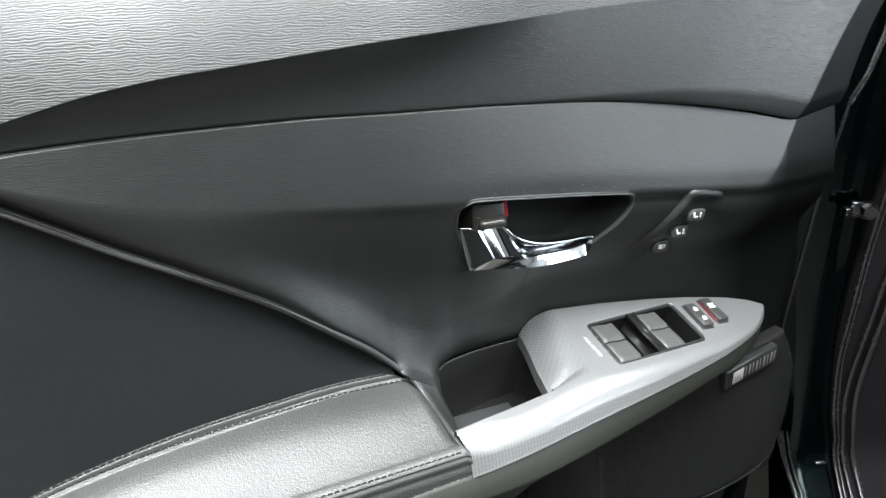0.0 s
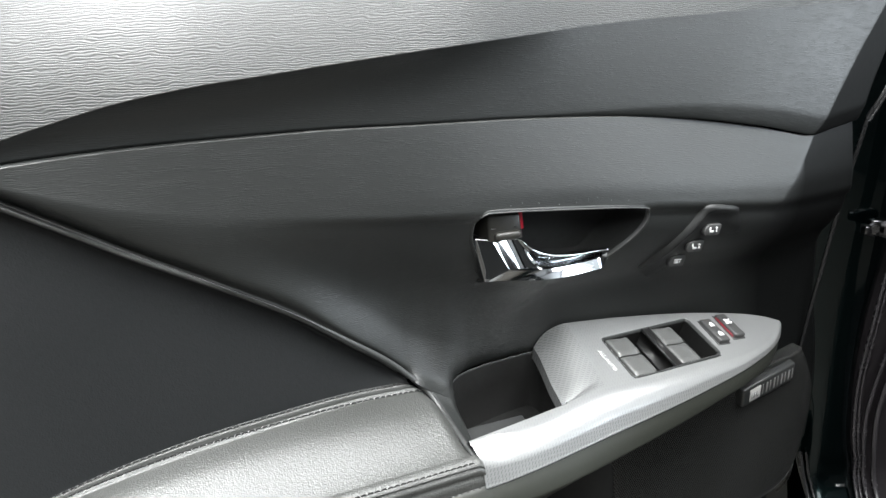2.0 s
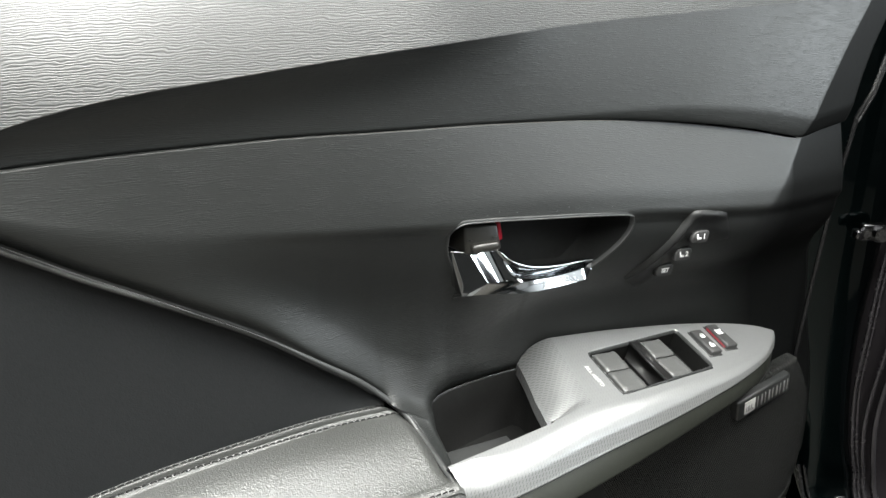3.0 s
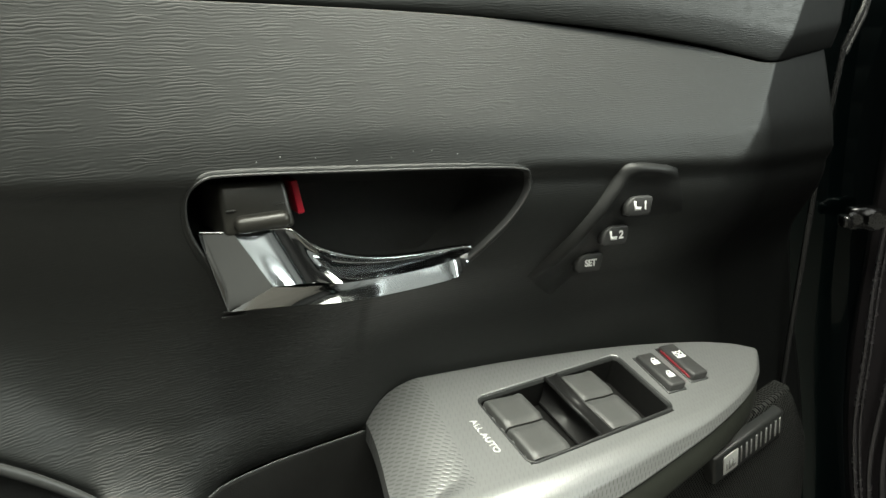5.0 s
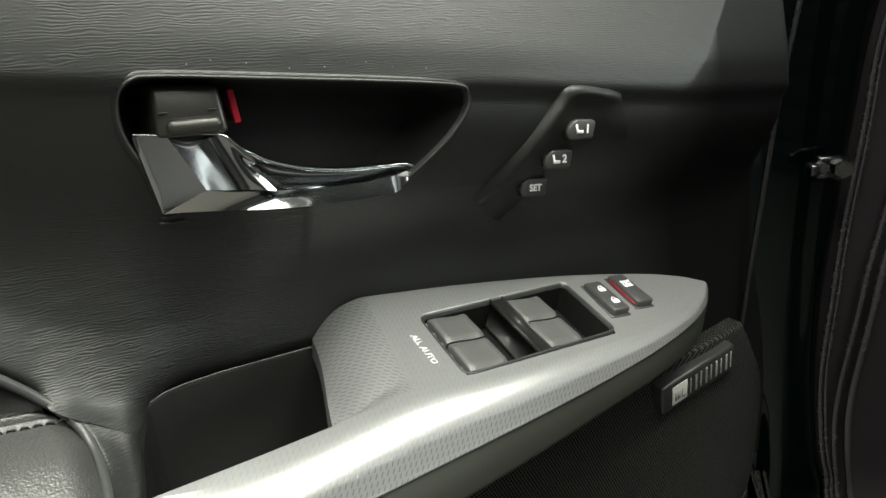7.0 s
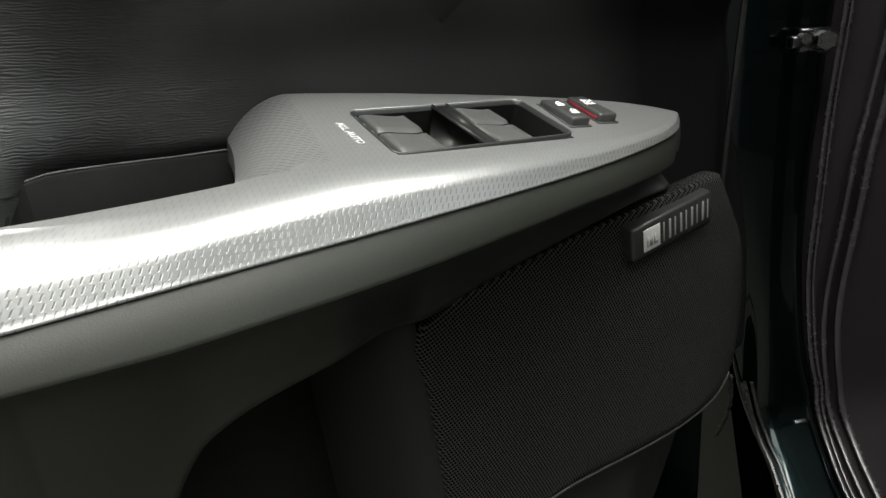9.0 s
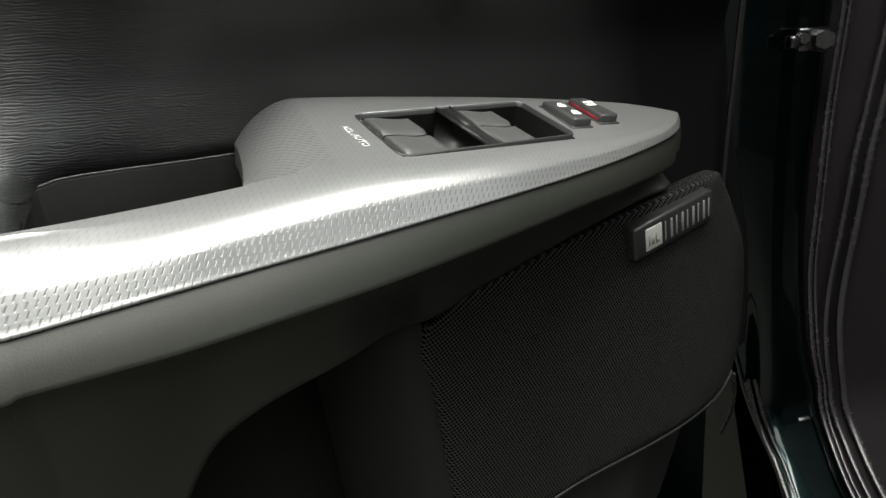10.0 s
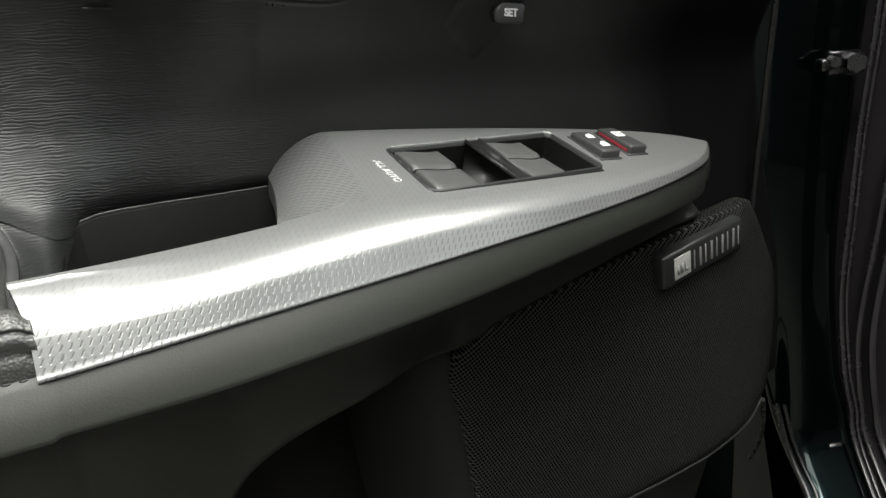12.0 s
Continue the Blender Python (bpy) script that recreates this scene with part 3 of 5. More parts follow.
def upper_panel():
    b = Build()
    rows = []
    for x in steps(-0.45, 0.355, 224) + steps(0.355, DOOR_END, 24)[1:]:
        xw = warp(x, along(x, *SEAM), 0.355)
        s, c = along(xw, *SEAM), along(warp(x, along(x, *CREASE), 0.355), *CREASE)
        rise = -0.05 + 0.27 * smooth(-0.10, 0.30, x)
        r = 0.002 + 0.013 * smooth(0.05, 0.30, x)
        c = max(c, s + r + 0.002)
        face = -0.0005 + 0.0250 * smooth(-0.12, 0.22, x) - 0.0105 * smooth(0.02, 0.30, x)
        row = [(0.050, s + 0.0004), (face + 0.003, s + 0.0002)]
        row += [(face + 0.002 * (1 - math.sin(a)), s + r * (1 - math.cos(a))) for a in steps(0.1, math.pi / 2, 8)]
        z0 = s + r
        over = 0.012 * smooth(0.12, -0.05, x) * min(1.0, max(0.0, (c - z0) / 0.03))
        row += [(face + rise * (z - z0) - over * ((z - z0) / max(c - z0, 1e-4)) ** 3, z) for z in steps(z0, c, 24)[1:-1] + [c - 0.0006, c]]
        y1 = face + rise * (c - z0) - over
        ye, ze = y1, c
        for d in [0.0006] + steps(0, 0.20, 40)[1:]:
            lean = radians(67 - 27 * smooth(0.0, 0.11, d))
            ds = 0.0006 if d < 0.001 else 0.005
            ye, ze = ye + ds * math.cos(lean), ze + ds * math.sin(lean)
            row.append((ye, ze))
        row += [(ye + 0.01, ze + 0.001), (ye + 0.012, ze - 0.03)]
        rows.append([(warp(x, z, 0.355), y + turn_away(warp(x, z, 0.355), z), z) for y, z in row])
    rows.append([(x, y + 0.03, z) for x, y, z in rows[-1]])
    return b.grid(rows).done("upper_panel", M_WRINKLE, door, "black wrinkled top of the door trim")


def insert_y(x, z):
    back, low = pad_back(x)
    high = along(x, *SWEEP)
    t = min(1.0, max(0.0, (z - low) / max(high - low, 0.002)))
    rim = along(x, (-0.33, -0.004), (-0.15, -0.002), (-0.05, 0.008))
    return (back + 0.005) * (1 - t) + (rim + 0.012) * t - 0.012 * (1 - smooth(0, 0.012, high - z)) * t


def pad_back(x):
    return (along(x, (-0.36, -0.034), (-0.282, -0.022), (-0.21, -0.014), (-0.134, -0.006), (-0.09, 0.0), (-0.0435, 0.0045)),
            along(x, (-0.36, 0.832), (-0.282, 0.852), (-0.21, 0.8625), (-0.134, 0.8655), (-0.09, 0.8640), (-0.0435, 0.8595)))


def insert_panel():
    b = Build()
    rows = []
    for x in steps(-0.50, -0.046, 132):
        lo, hi = pad_back(x)[1] - 0.002, along(x, *SWEEP) - 0.003
        hi = max(hi, lo + 0.0008)
        row = [(x, pad_back(x)[0] + 0.004 if v == 0 else insert_y(x, lo + (hi - lo) * v), lo + (hi - lo) * v) for v in steps(0, 1, 60)]
        row.append((x, row[-1][1] + 0.010, hi + 0.003))
        rows.append(row)
    b.grid(rows)
    ob = b.done("insert_panel", M_INSERT, door, "smooth black leather insert below the sweeping seam")
    pipe = Build()
    pipe.tube([(x, insert_y(x, along(x, *SWEEP) - 0.003) + 0.0005, along(x, *SWEEP) - 0.0035) for x in steps(-0.33, -0.054, 70)], 0.0018)
    pipe.done("piping", M_PAD, ob, "raised black leather piping")


def pad_end(y):
    return along(y, (-0.095, -0.0165), (-0.077, -0.0200), (-0.0726, -0.0232), (-0.060, -0.0262), (-0.045, -0.0275), (-0.031, -0.0285), (-0.0105, -0.0315), (0.0, -0.0360), (0.006, -0.0415), (0.012, -0.047))


def pad_point(x, w):
    """The pad's surface: w runs from the back seam (0) over the top (1) to the front edge."""
    yb, zb = pad_back(x)
    yf, zf = -0.066 + 0.03 * (x + 0.02), 0.8385
    y = yb + 0.006 + (yf - yb - 0.006) * w
    z = zb + 0.001 + (zf - zb - 0.001) * w
    d = yb + 0.006 - y
    z += 0.0048 * smooth(0.0, 0.5, w) * smooth(1.0, 0.5, w)
    z -= 0.0055 * math.exp(-((d - 0.0078) / 0.0011) ** 2)
    z += 0.0018 * (math.exp(-((d - 0.0052) / 0.0016) ** 2) + math.exp(-((d - 0.0104) / 0.0016) ** 2))
    return Vector((x, y, z))


def pad_over(x, k):
    """Round the front edge and down; k from 0 to 1."""
    p = pad_point(x, 1.0)
    a = k * math.radians(100)
    r = 0.012
    q = p + Vector((0, -r * math.sin(min(a, math.pi / 2)) * 0.9, -r * (1 - math.cos(min(a, math.pi / 2))) - 0.028 * max(0.0, k - 0.6)))
    for g in (0.56, 0.72):
        q.y += 0.0016 * math.exp(-((k - g) / 0.035) ** 2)
    return q


def armrest_pad():
    b = Build()
    rows = []
    for u in [1 - (1 - k) ** 1.6 for k in steps(0, 1, 150)]:
        row = []
        for w in steps(0, 0.24, 56) + steps(0.24, 1, 74)[1:]:
            x1 = pad_end(pad_point(-0.04, w).y)
            x = -0.50 + (x1 + 0.50) * u
            q = pad_point(x, w)
            q.z -= 0.0090 * math.sin(math.pi * min(1.0, 0.06 + 0.9 * w)) ** 0.7 * max(0.0, 1 - (x1 - x) / 0.011) ** 2
            row.append(q)
        for k in steps(0, 1, 28)[1:]:
            x = -0.50 + (-0.0200 + 0.50) * u
            q = pad_over(x, k)
            q.z -= 0.002 * smooth(0.006, 0.0, -0.0200 - x) ** 2
            row.append(q)
        rows.append(row)
    rows.append([Vector(p) + Vector((0.001, 0, -0.004)) for p in rows[-1]])
    rows.append([Vector(p) + Vector((-0.002, 0, -0.02)) for p in rows[-1]])
    b.grid(rows)
    pad = b.done("armrest_pad", M_PAD, door, "padded grey-black leather armrest with double stitching")
    lines = [("back_stitching", lambda x: pad_point(x, 0.0030 / 0.075)), ("back_stitching", lambda x: pad_point(x, 0.0126 / 0.075)),
             ("front_stitching", lambda x: pad_over(x, 0.34)), ("front_stitching", lambda x: pad_over(x, 0.92))]
    for name, fn in lines:
        s = Build()
        x = -0.33
        while x < pad_end(fn(-0.04).y) - 0.004:
            a, c = fn(x), fn(x + 0.0034)
            mid = (a + c) / 2 + Vector((0, -0.0004, 0.0009))
            s.tube([a + Vector((0, 0, -0.0004)), a.lerp(mid, 0.5) + Vector((0, 0, 0.0004)), mid, c.lerp(mid, 0.5) + Vector((0, 0, 0.0004)), c + Vector((0, 0, -0.0004))], 0.0005, 5)
            x += 0.0046
        ob = s.done(name, M_THREAD, pad, "row of dark thread stitches")
        tagged(ob, kind="stuff")
    bead = Build()
    pts = [(x, panel_y(x, along(x, *SWEEP)) - 0.0005, along(x, *SWEEP) + 0.0005) for x in steps(-0.31, -0.051, 60)]
    pts += [(along(q, (0, -0.0480), (1, -0.0350), (2, -0.0288), (3, -0.0265), (4, -0.0258), (5, -0.0235)),
             along(q, (0, 0.0050), (1, -0.0005), (2, -0.0118), (3, -0.031), (4, -0.046), (5, -0.066)),
             along(q, (0, 0.8695), (1, 0.8565), (2, 0.8465), (3, 0.8415), (4, 0.8395), (5, 0.8350))) for q in steps(0, 5, 30)]
    pts = [Vector(p) for p in pts]
    for _ in range(6):
        pts = [pts[0]] + [(a + 2 * b + c) / 4 for a, b, c in zip(pts, pts[1:], pts[2:])] + [pts[-1]]
    bead.tube(pts, lambda f: 0.0003 + 0.0019 * smooth(0.40, 0.62, f), 8)
    bead.done("edge_bead", M_RIM, door, "rolled black edge along the sweeping seam")


# ---- the silver armrest top ----
def top_z(x, y):
    z = 0.8695 - 0.093 * x + 0.34 * y
    z -= 0.0072 * smooth(0.13, -0.01, x)
    z -= 0.001 * smooth(0.30, 0.345, x)
    # the hollow end beside the pull pocket, with a soft horn at its front corner
    edge = -0.0420 + 0.15 * (x - 0.067)
    into = min(1.2, max(0.0, (0.109 - 0.10 * max(0.0, -y - 0.015) - x) / 0.031))
    scoop = into ** 1.7 * smooth(edge - 0.0010, edge + 0.0045 + 0.12 * max(0.0, x - 0.067), y)
    return z - scoop * smooth(0.030, 0.062, x) * (0.0080 + 0.0130 * smooth(-0.036, 0.034, y))


LIP_Y = ((-0.05, -0.0800), (-0.02, -0.0790), (0.0, -0.0785), (0.03, -0.0755), (0.06, -0.0705), (0.10, -0.0635), (0.14, -0.0575), (0.18, -0.0508), (0.22, -0.0430), (0.26, -0.0345), (0.30, -0.0215), (0.325, -0.008), (0.339, 0.004))
LIP_Z = ((-0.05, 0.8168), (-0.02, 0.8176), (0.0, 0.8188), (0.03, 0.8200), (0.06, 0.8206), (0.10, 0.8212), (0.14, 0.8225), (0.18, 0.8237), (0.22, 0.8250), (0.26, 0.8272), (0.30, 0.8297), (0.325, 0.8315), (0.339, 0.8345))
BACK_Y = ((0.079, 0.034), (0.084, 0.0352), (0.091, 0.0352), (0.107, 0.0325), (0.166, 0.0322), (0.237, 0.0288), (0.287, 0.0226), (0.325, 0.0145), (0.339, 0.0075))
CUP_FRONT = ((-0.05, -0.0632), (-0.02, -0.0578), (0.0, -0.0541), (0.02, -0.0509), (0.04, -0.0481), (0.055, -0.0460), (0.0733, -0.0435))

BEZEL = [Vector(p) for p in ((0.131, 0.011, 0.8605), (0.235, 0.0215, 0.8555), (0.237, -0.025, 0.841), (0.1345, -0.035, 0.8452))]
BN = (BEZEL[1] - BEZEL[0]).cross(BEZEL[3] - BEZEL[0]).normalized()
if BN.z < 0:
    BN = -BN


def bez(s, t, h=0.0):
    return BEZEL[0].lerp(BEZEL[1], s).lerp(BEZEL[3].lerp(BEZEL[2], s), t) + BN * h


def trim_column(x, y_end, x_of=None, n=40):
    """From the bottom of the lip, up the woven front and round the shoulder, and over the top to y_end."""
    yl, zl = along(x, *LIP_Y), along(x, *LIP_Z)
    rise = max(0.0015, 0.8695 - 0.093 * x + 0.34 * yl - 0.0072 * smooth(0.13, -0.01, x) - zl)
    back = max(0.001, y_end - yl)
    y2 = yl + min(1.25 * rise, (0.6 + 0.32 * smooth(0.008, 0.02, back)) * back)
    p0, p2 = Vector((0, yl, zl + 0.0010)), Vector((0, y2, top_z(x, y2)))
    ridge = p0 + Vector((0, 0.27 * rise, 0.64 * rise))
    bend = p2 - Vector((0, 0.55 * (p2.y - ridge.y), 0.40 * 0.55 * (p2.y - ridge.y)))
    row = [Vector((x, yl + 0.004, zl - 0.001)), Vector((x, yl - 0.0002, zl - 0.0004)), Vector((x, yl - 0.0004, zl)), Vector((x, yl - 0.0003, zl + 0.0006)), Vector((x, yl, zl + 0.0010))]
    # the woven front, the tight ridge, and the shoulder up to the flat top
    r0, r1 = p0.lerp(ridge, 0.84), ridge.lerp(bend, 0.26)
    curve = [p0.lerp(r0, t) for t in steps(0, 1, 6)[1:]]
    curve += [r0.lerp(ridge, t).lerp(ridge.lerp(r1, t), t) for t in steps(0, 1, 5)[1:]]
    curve += [r1.lerp(bend, t).lerp(bend.lerp(p2, t), t) for t in steps(0, 1, 7)[1:]]
    row += [Vector((x_of(q.y) if x_of else x, q.y, q.z)) for q in curve]
    for s in steps(0, 1, n)[1:]:
        y = y2 + (y_end - y2) * s
        xx = x_of(y) if x_of else x
        row.append(Vector((xx, y, top_z(xx, y))))
    return row


def armrest_trim():
    b = Build()
    left = []
    for x in steps(-0.0190, 0.067, 60):
        back = 0.0050 * smooth(0.02, -0.019, x)
        row = trim_column(x - 0.002, along(x - back, *CUP_FRONT), (lambda y, x=x, back=back: x - 0.002 - back * smooth(-0.077, -0.054, y)), n=16)
        row.append(row[-1] + Vector((0, 0.0015, -0.0015)))
        row.append(row[-1] + Vector((0, 0.0005, -0.008)))
        left.append(row)
    b.grid(left)
    tail = left[-1]
    b.grid([tail[23:-2], [p + Vector((0.004, 0, -0.0003)) for p in tail[23:-2]]])
    right = []
    heads = steps(0.079, 0.105, 16) + steps(0.105, 0.339, 130)[1:]
    n0 = len(heads) - 1
    for i, xh in enumerate(heads):
        f = i / n0
        xf = 0.065 + (0.3388 - 0.065) * f
        yh = along(xh, *BACK_Y)
        row = trim_column(xf, max(yh, along(xf, *LIP_Y) + 0.002), (lambda y, xf=xf, xh=xh, yh=yh, f=f: xf + (xh - xf) * smooth(-0.05, 0.034, y) if f < 0.9 else xf), n=84)
        row.append(row[-1] + Vector((0, 0.001, -0.004)))
        right.append(row)
    corner = [(v.x, v.y) for v in (bez(0.008, 0.012), bez(0.992, 0.012), bez(0.992, 0.988), bez(0.008, 0.988))]

    def well(i, j):
        p = [right[i + a][j + c] for a in (0, 1) for c in (0, 1)]
        return inside(corner, sum(q.x for q in p) / 4, sum(q.y for q in p) / 4)

    b.grid(right, mask=well)
    side = [p for p in right[0][22:] if p.y > -0.0405]
    b.grid([list(side), [p + Vector((-0.001, 0, -0.010)) for p in side]])
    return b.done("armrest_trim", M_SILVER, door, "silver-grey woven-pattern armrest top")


def pull_pocket():
    b = Build()
    rim = [(-0.0057, 0.0162, 0.8459), (0.0026, 0.0215, 0.8472), (0.0117, 0.0249, 0.8473), (0.0297, 0.0299, 0.8467), (0.0528, 0.0332, 0.8461), (0.0785, 0.0350, 0.8461), (0.0785, 0.020, 0.8452), (0.0755, 0.000, 0.8435), (0.0715, -0.022, 0.842), (0.0655, -0.0365, 0.842),
           (0.052, -0.0410, 0.842), (0.02, -0.0470, 0.840), (-0.0175, -0.0540, 0.829), (-0.0145, -0.0350, 0.833), (-0.0128, -0.0147, 0.8365), (-0.0112, 0.0012, 0.8402), (-0.0097, 0.0095, 0.8437)]
    rim = [Vector(p) if p[0] < 0.05 or p[1] > 0.025 else Vector((p[0], p[1], min(p[2], top_z(p[0] + 0.004, p[1] + 0.002) - 0.0025))) for p in rim]
    rim = [a.lerp(c, t) for a, c in zip(rim, rim[1:] + rim[:1]) for t in (0, 0.34, 0.67)]
    rim = [p + Vector((0.005 * smooth(0.055, 0.066, p.x) * smooth(0.034, 0.028, p.y), 0, 0)) for p in rim]
    centre = sum(rim, Vector()) / len(rim)

    def ring(grow, dz, flat=0.0):
        out = []
        for p in rim:
            d = Vector((p.x - centre.x, p.y - centre.y, 0)).normalized()
            q = p + d * grow
            z = p.z + dz
            out.append(Vector((q.x, q.y, z * (1 - flat) + 0.796 * flat)))
        return out

    rows = [ring(0.0022, -0.0035), ring(0.0016, 0.0004), ring(0.0003, 0.0008), ring(-0.0006, -0.001), ring(-0.0018, -0.02), ring(-0.0035, -0.03, 0.6), ring(-0.0060, -0.045, 1.0)]
    b.grid([[r[i % len(r)] for i in range(len(r) + 1)] for r in rows][::-1])
    b.fan(rows[-1], Vector((centre.x, centre.y, 0.796)))
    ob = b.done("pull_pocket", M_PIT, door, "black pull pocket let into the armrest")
    line = Build()
    line.tube([p + Vector((0, -0.0003, 0.0006)) for p in ring(0.0006, 0.0)[0:16]], 0.0006, 6)
    line.done("pocket_edge", M_RIM, ob, "thin shiny edge")
    mat_pad = rounded_box((0.000, -0.034, 0.7965), (0.060, 0.016, 0.7990), 0.001)
    part("pocket_mat", mat_pad, M_RIM, ob, "grey rubber mat in the pocket")


def armrest_body():
    """The plastic below the silver trim: a band that leans outwards, then the hollow underside."""
    b = Build()
    rows = []
    for x in steps(-0.50, -0.02, 40) + steps(-0.02, 0.17, 90)[1:] + steps(0.17, 0.3375, 60)[1:]:
        if x > -0.02:
            yl, zl = along(x, *LIP_Y), along(x, *LIP_Z)
        else:
            yl, zl = -0.080 - 0.03 * (-0.02 - x), 0.817 - 0.02 * smooth(-0.02, -0.3, x)
        band = along(x, (-0.5, 0.020), (-0.02, 0.0168), (0.0, 0.0176), (0.03, 0.0190), (0.06, 0.0191), (0.10, 0.0194), (0.14, 0.0190), (0.18, 0.0174), (0.22, 0.0162), (0.26, 0.0163), (0.30, 0.0178), (0.345, 0.020))
        out = along(x, (-0.5, 0.003), (-0.02, 0.0066), (0.03, 0.0072), (0.06, 0.0076), (0.10, 0.0062), (0.14, 0.0045), (0.18, 0.0035), (0.22, 0.0025), (0.26, 0.0015), (0.30, 0.0), (0.345, -0.003))
        ye = along(x, (-0.5, -0.035), (0.0, -0.030), (0.10, -0.028), (0.13, -0.012), (0.16, 0.010), (0.345, 0.012))
        ze = along(x, (-0.5, 0.45), (-0.12, 0.46), (-0.03, 0.585), (0.0, 0.657), (0.02, 0.705), (0.042, 0.7375), (0.10, 0.7555), (0.13, 0.756), (0.16, 0.747), (0.20, 0.757), (0.31, 0.786), (0.345, 0.792))
        p0, p1, p2 = Vector((x, yl + 0.002, zl + 0.001)), Vector((x, yl - out, zl - band)), Vector((x, ye, min(ze, zl - band - 0.004)))
        row = [Vector((x, yl + 0.004, zl + 0.002)), p0]
        row += [p0.lerp(p1, t) + Vector((0, -0.0012 * math.sin(math.pi * t), 0)) for t in steps(0, 0.90, 8)[1:]]
        q0, q1 = p0.lerp(p1, 0.985), p1 + Vector((0, 0.0045, -0.0018))
        row += [q0.lerp(p1, t).lerp(p1.lerp(q1, t), t) for t in steps(0, 1, 5)]
        row += [q1.lerp(p2, t) + Vector((0, 0.016 * math.sin(math.pi * t ** 0.6), 0)) for t in steps(0, 1, 14)[1:]]
        row.append(p2 + Vector((0, 0.006, 0.001)))
        row.append(p2 + Vector((0, 0.03, 0.02)))
        rows.append(row)
    # the nose that closes the front end against the panel
    last = rows[-1]
    for t in (0.35, 0.65, 0.88, 1.0):
        rows.append([Vector((p.x + 0.016 * math.sin(0.5 * math.pi * t), p.y + (0.048 - p.y) * t * t, p.z + (0.806 - p.z) * 0.55 * t * t)) for p in last])
    b.grid(rows)
    return b.done("armrest_body", M_BODY, door, "dark grey plastic underside of the armrest")


def lower_panel():
    b = Build()
    # the pocket's back wall and the rounded post beside the loudspeaker
    rows = []
    for z in steps(0.40, 0.80, 20):
        row = [(0.104, 0.085, z), (0.110, 0.060, z)]
        row += [(0.118 + 0.036 * t, 0.046 - 0.032 * math.sin(0.5 * math.pi * t), z) for t in steps(0, 1, 8)]
        row += [(0.1585, 0.0135, z), (0.1600, 0.016, z), (0.1612, 0.022, z)]
        lean = 0.012 * (0.743 - z) / 0.12
        rows.append([(x + (lean if x > 0.1 else 0), y, zz) for x, y, zz in row])
    b.grid([[r[j] for r in rows] for j in range(len(rows[0]))])
    rows = []
    for x in steps(0.15, 0.478, 32):
        row = []
        for z in steps(0.46 + 0.30 * max(0, x - 0.30), 0.785, 24):
            k = smooth(0.745, 0.785, z)
            reach = along(z, (0.40, 0.34), (0.46, 0.365), (0.58, 0.415), (0.64, 0.43), (0.72, 0.42), (0.9, 0.40))
            xx = 0.15 + (x - 0.15) * (reach - 0.15) / 0.328
            row.append((xx, (0.024 + 0.35 * max(0, x - 0.37)) * (1 - k) + (panel_y(x, 0.785) + 0.0015) * k, z))
        rows.append(row)
    b.grid(rows)
    pocket = Build()
    pocket.grid([[(x, 0.068, z) for z in steps(0.40, 0.82, 8)] for x in steps(-0.50, 0.125, 12)], back=(0, 0.004, 0))
    pocket.grid([[(x, y, 0.44) for y in steps(0.0, 0.084, 4)] for x in steps(-0.50, 0.125, 12)], back=(0, 0, -0.004))
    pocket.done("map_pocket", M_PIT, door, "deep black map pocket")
    return b.done("lower_panel", M_END, door, "black plastic lower door panel")


GRILLE = closed_curve([(0.1615, 0.742), (0.165, 0.69), (0.171, 0.630), (0.180, 0.588), (0.20, 0.586), (0.262, 0.6010), (0.327, 0.6075), (0.380, 0.6150), (0.412, 0.6210), (0.433, 0.6350), (0.4425, 0.660), (0.4445, 0.697), (0.4375, 0.732), (0.4175, 0.761),
                       (0.3985, 0.7860), (0.386, 0.7925), (0.32, 0.7835), (0.24, 0.768)], 260)


def grille_y(x):
    """The grille bends away towards the hinges."""
    return 0.0200 * max(0.0, (x - 0.345) / 0.095) ** 2


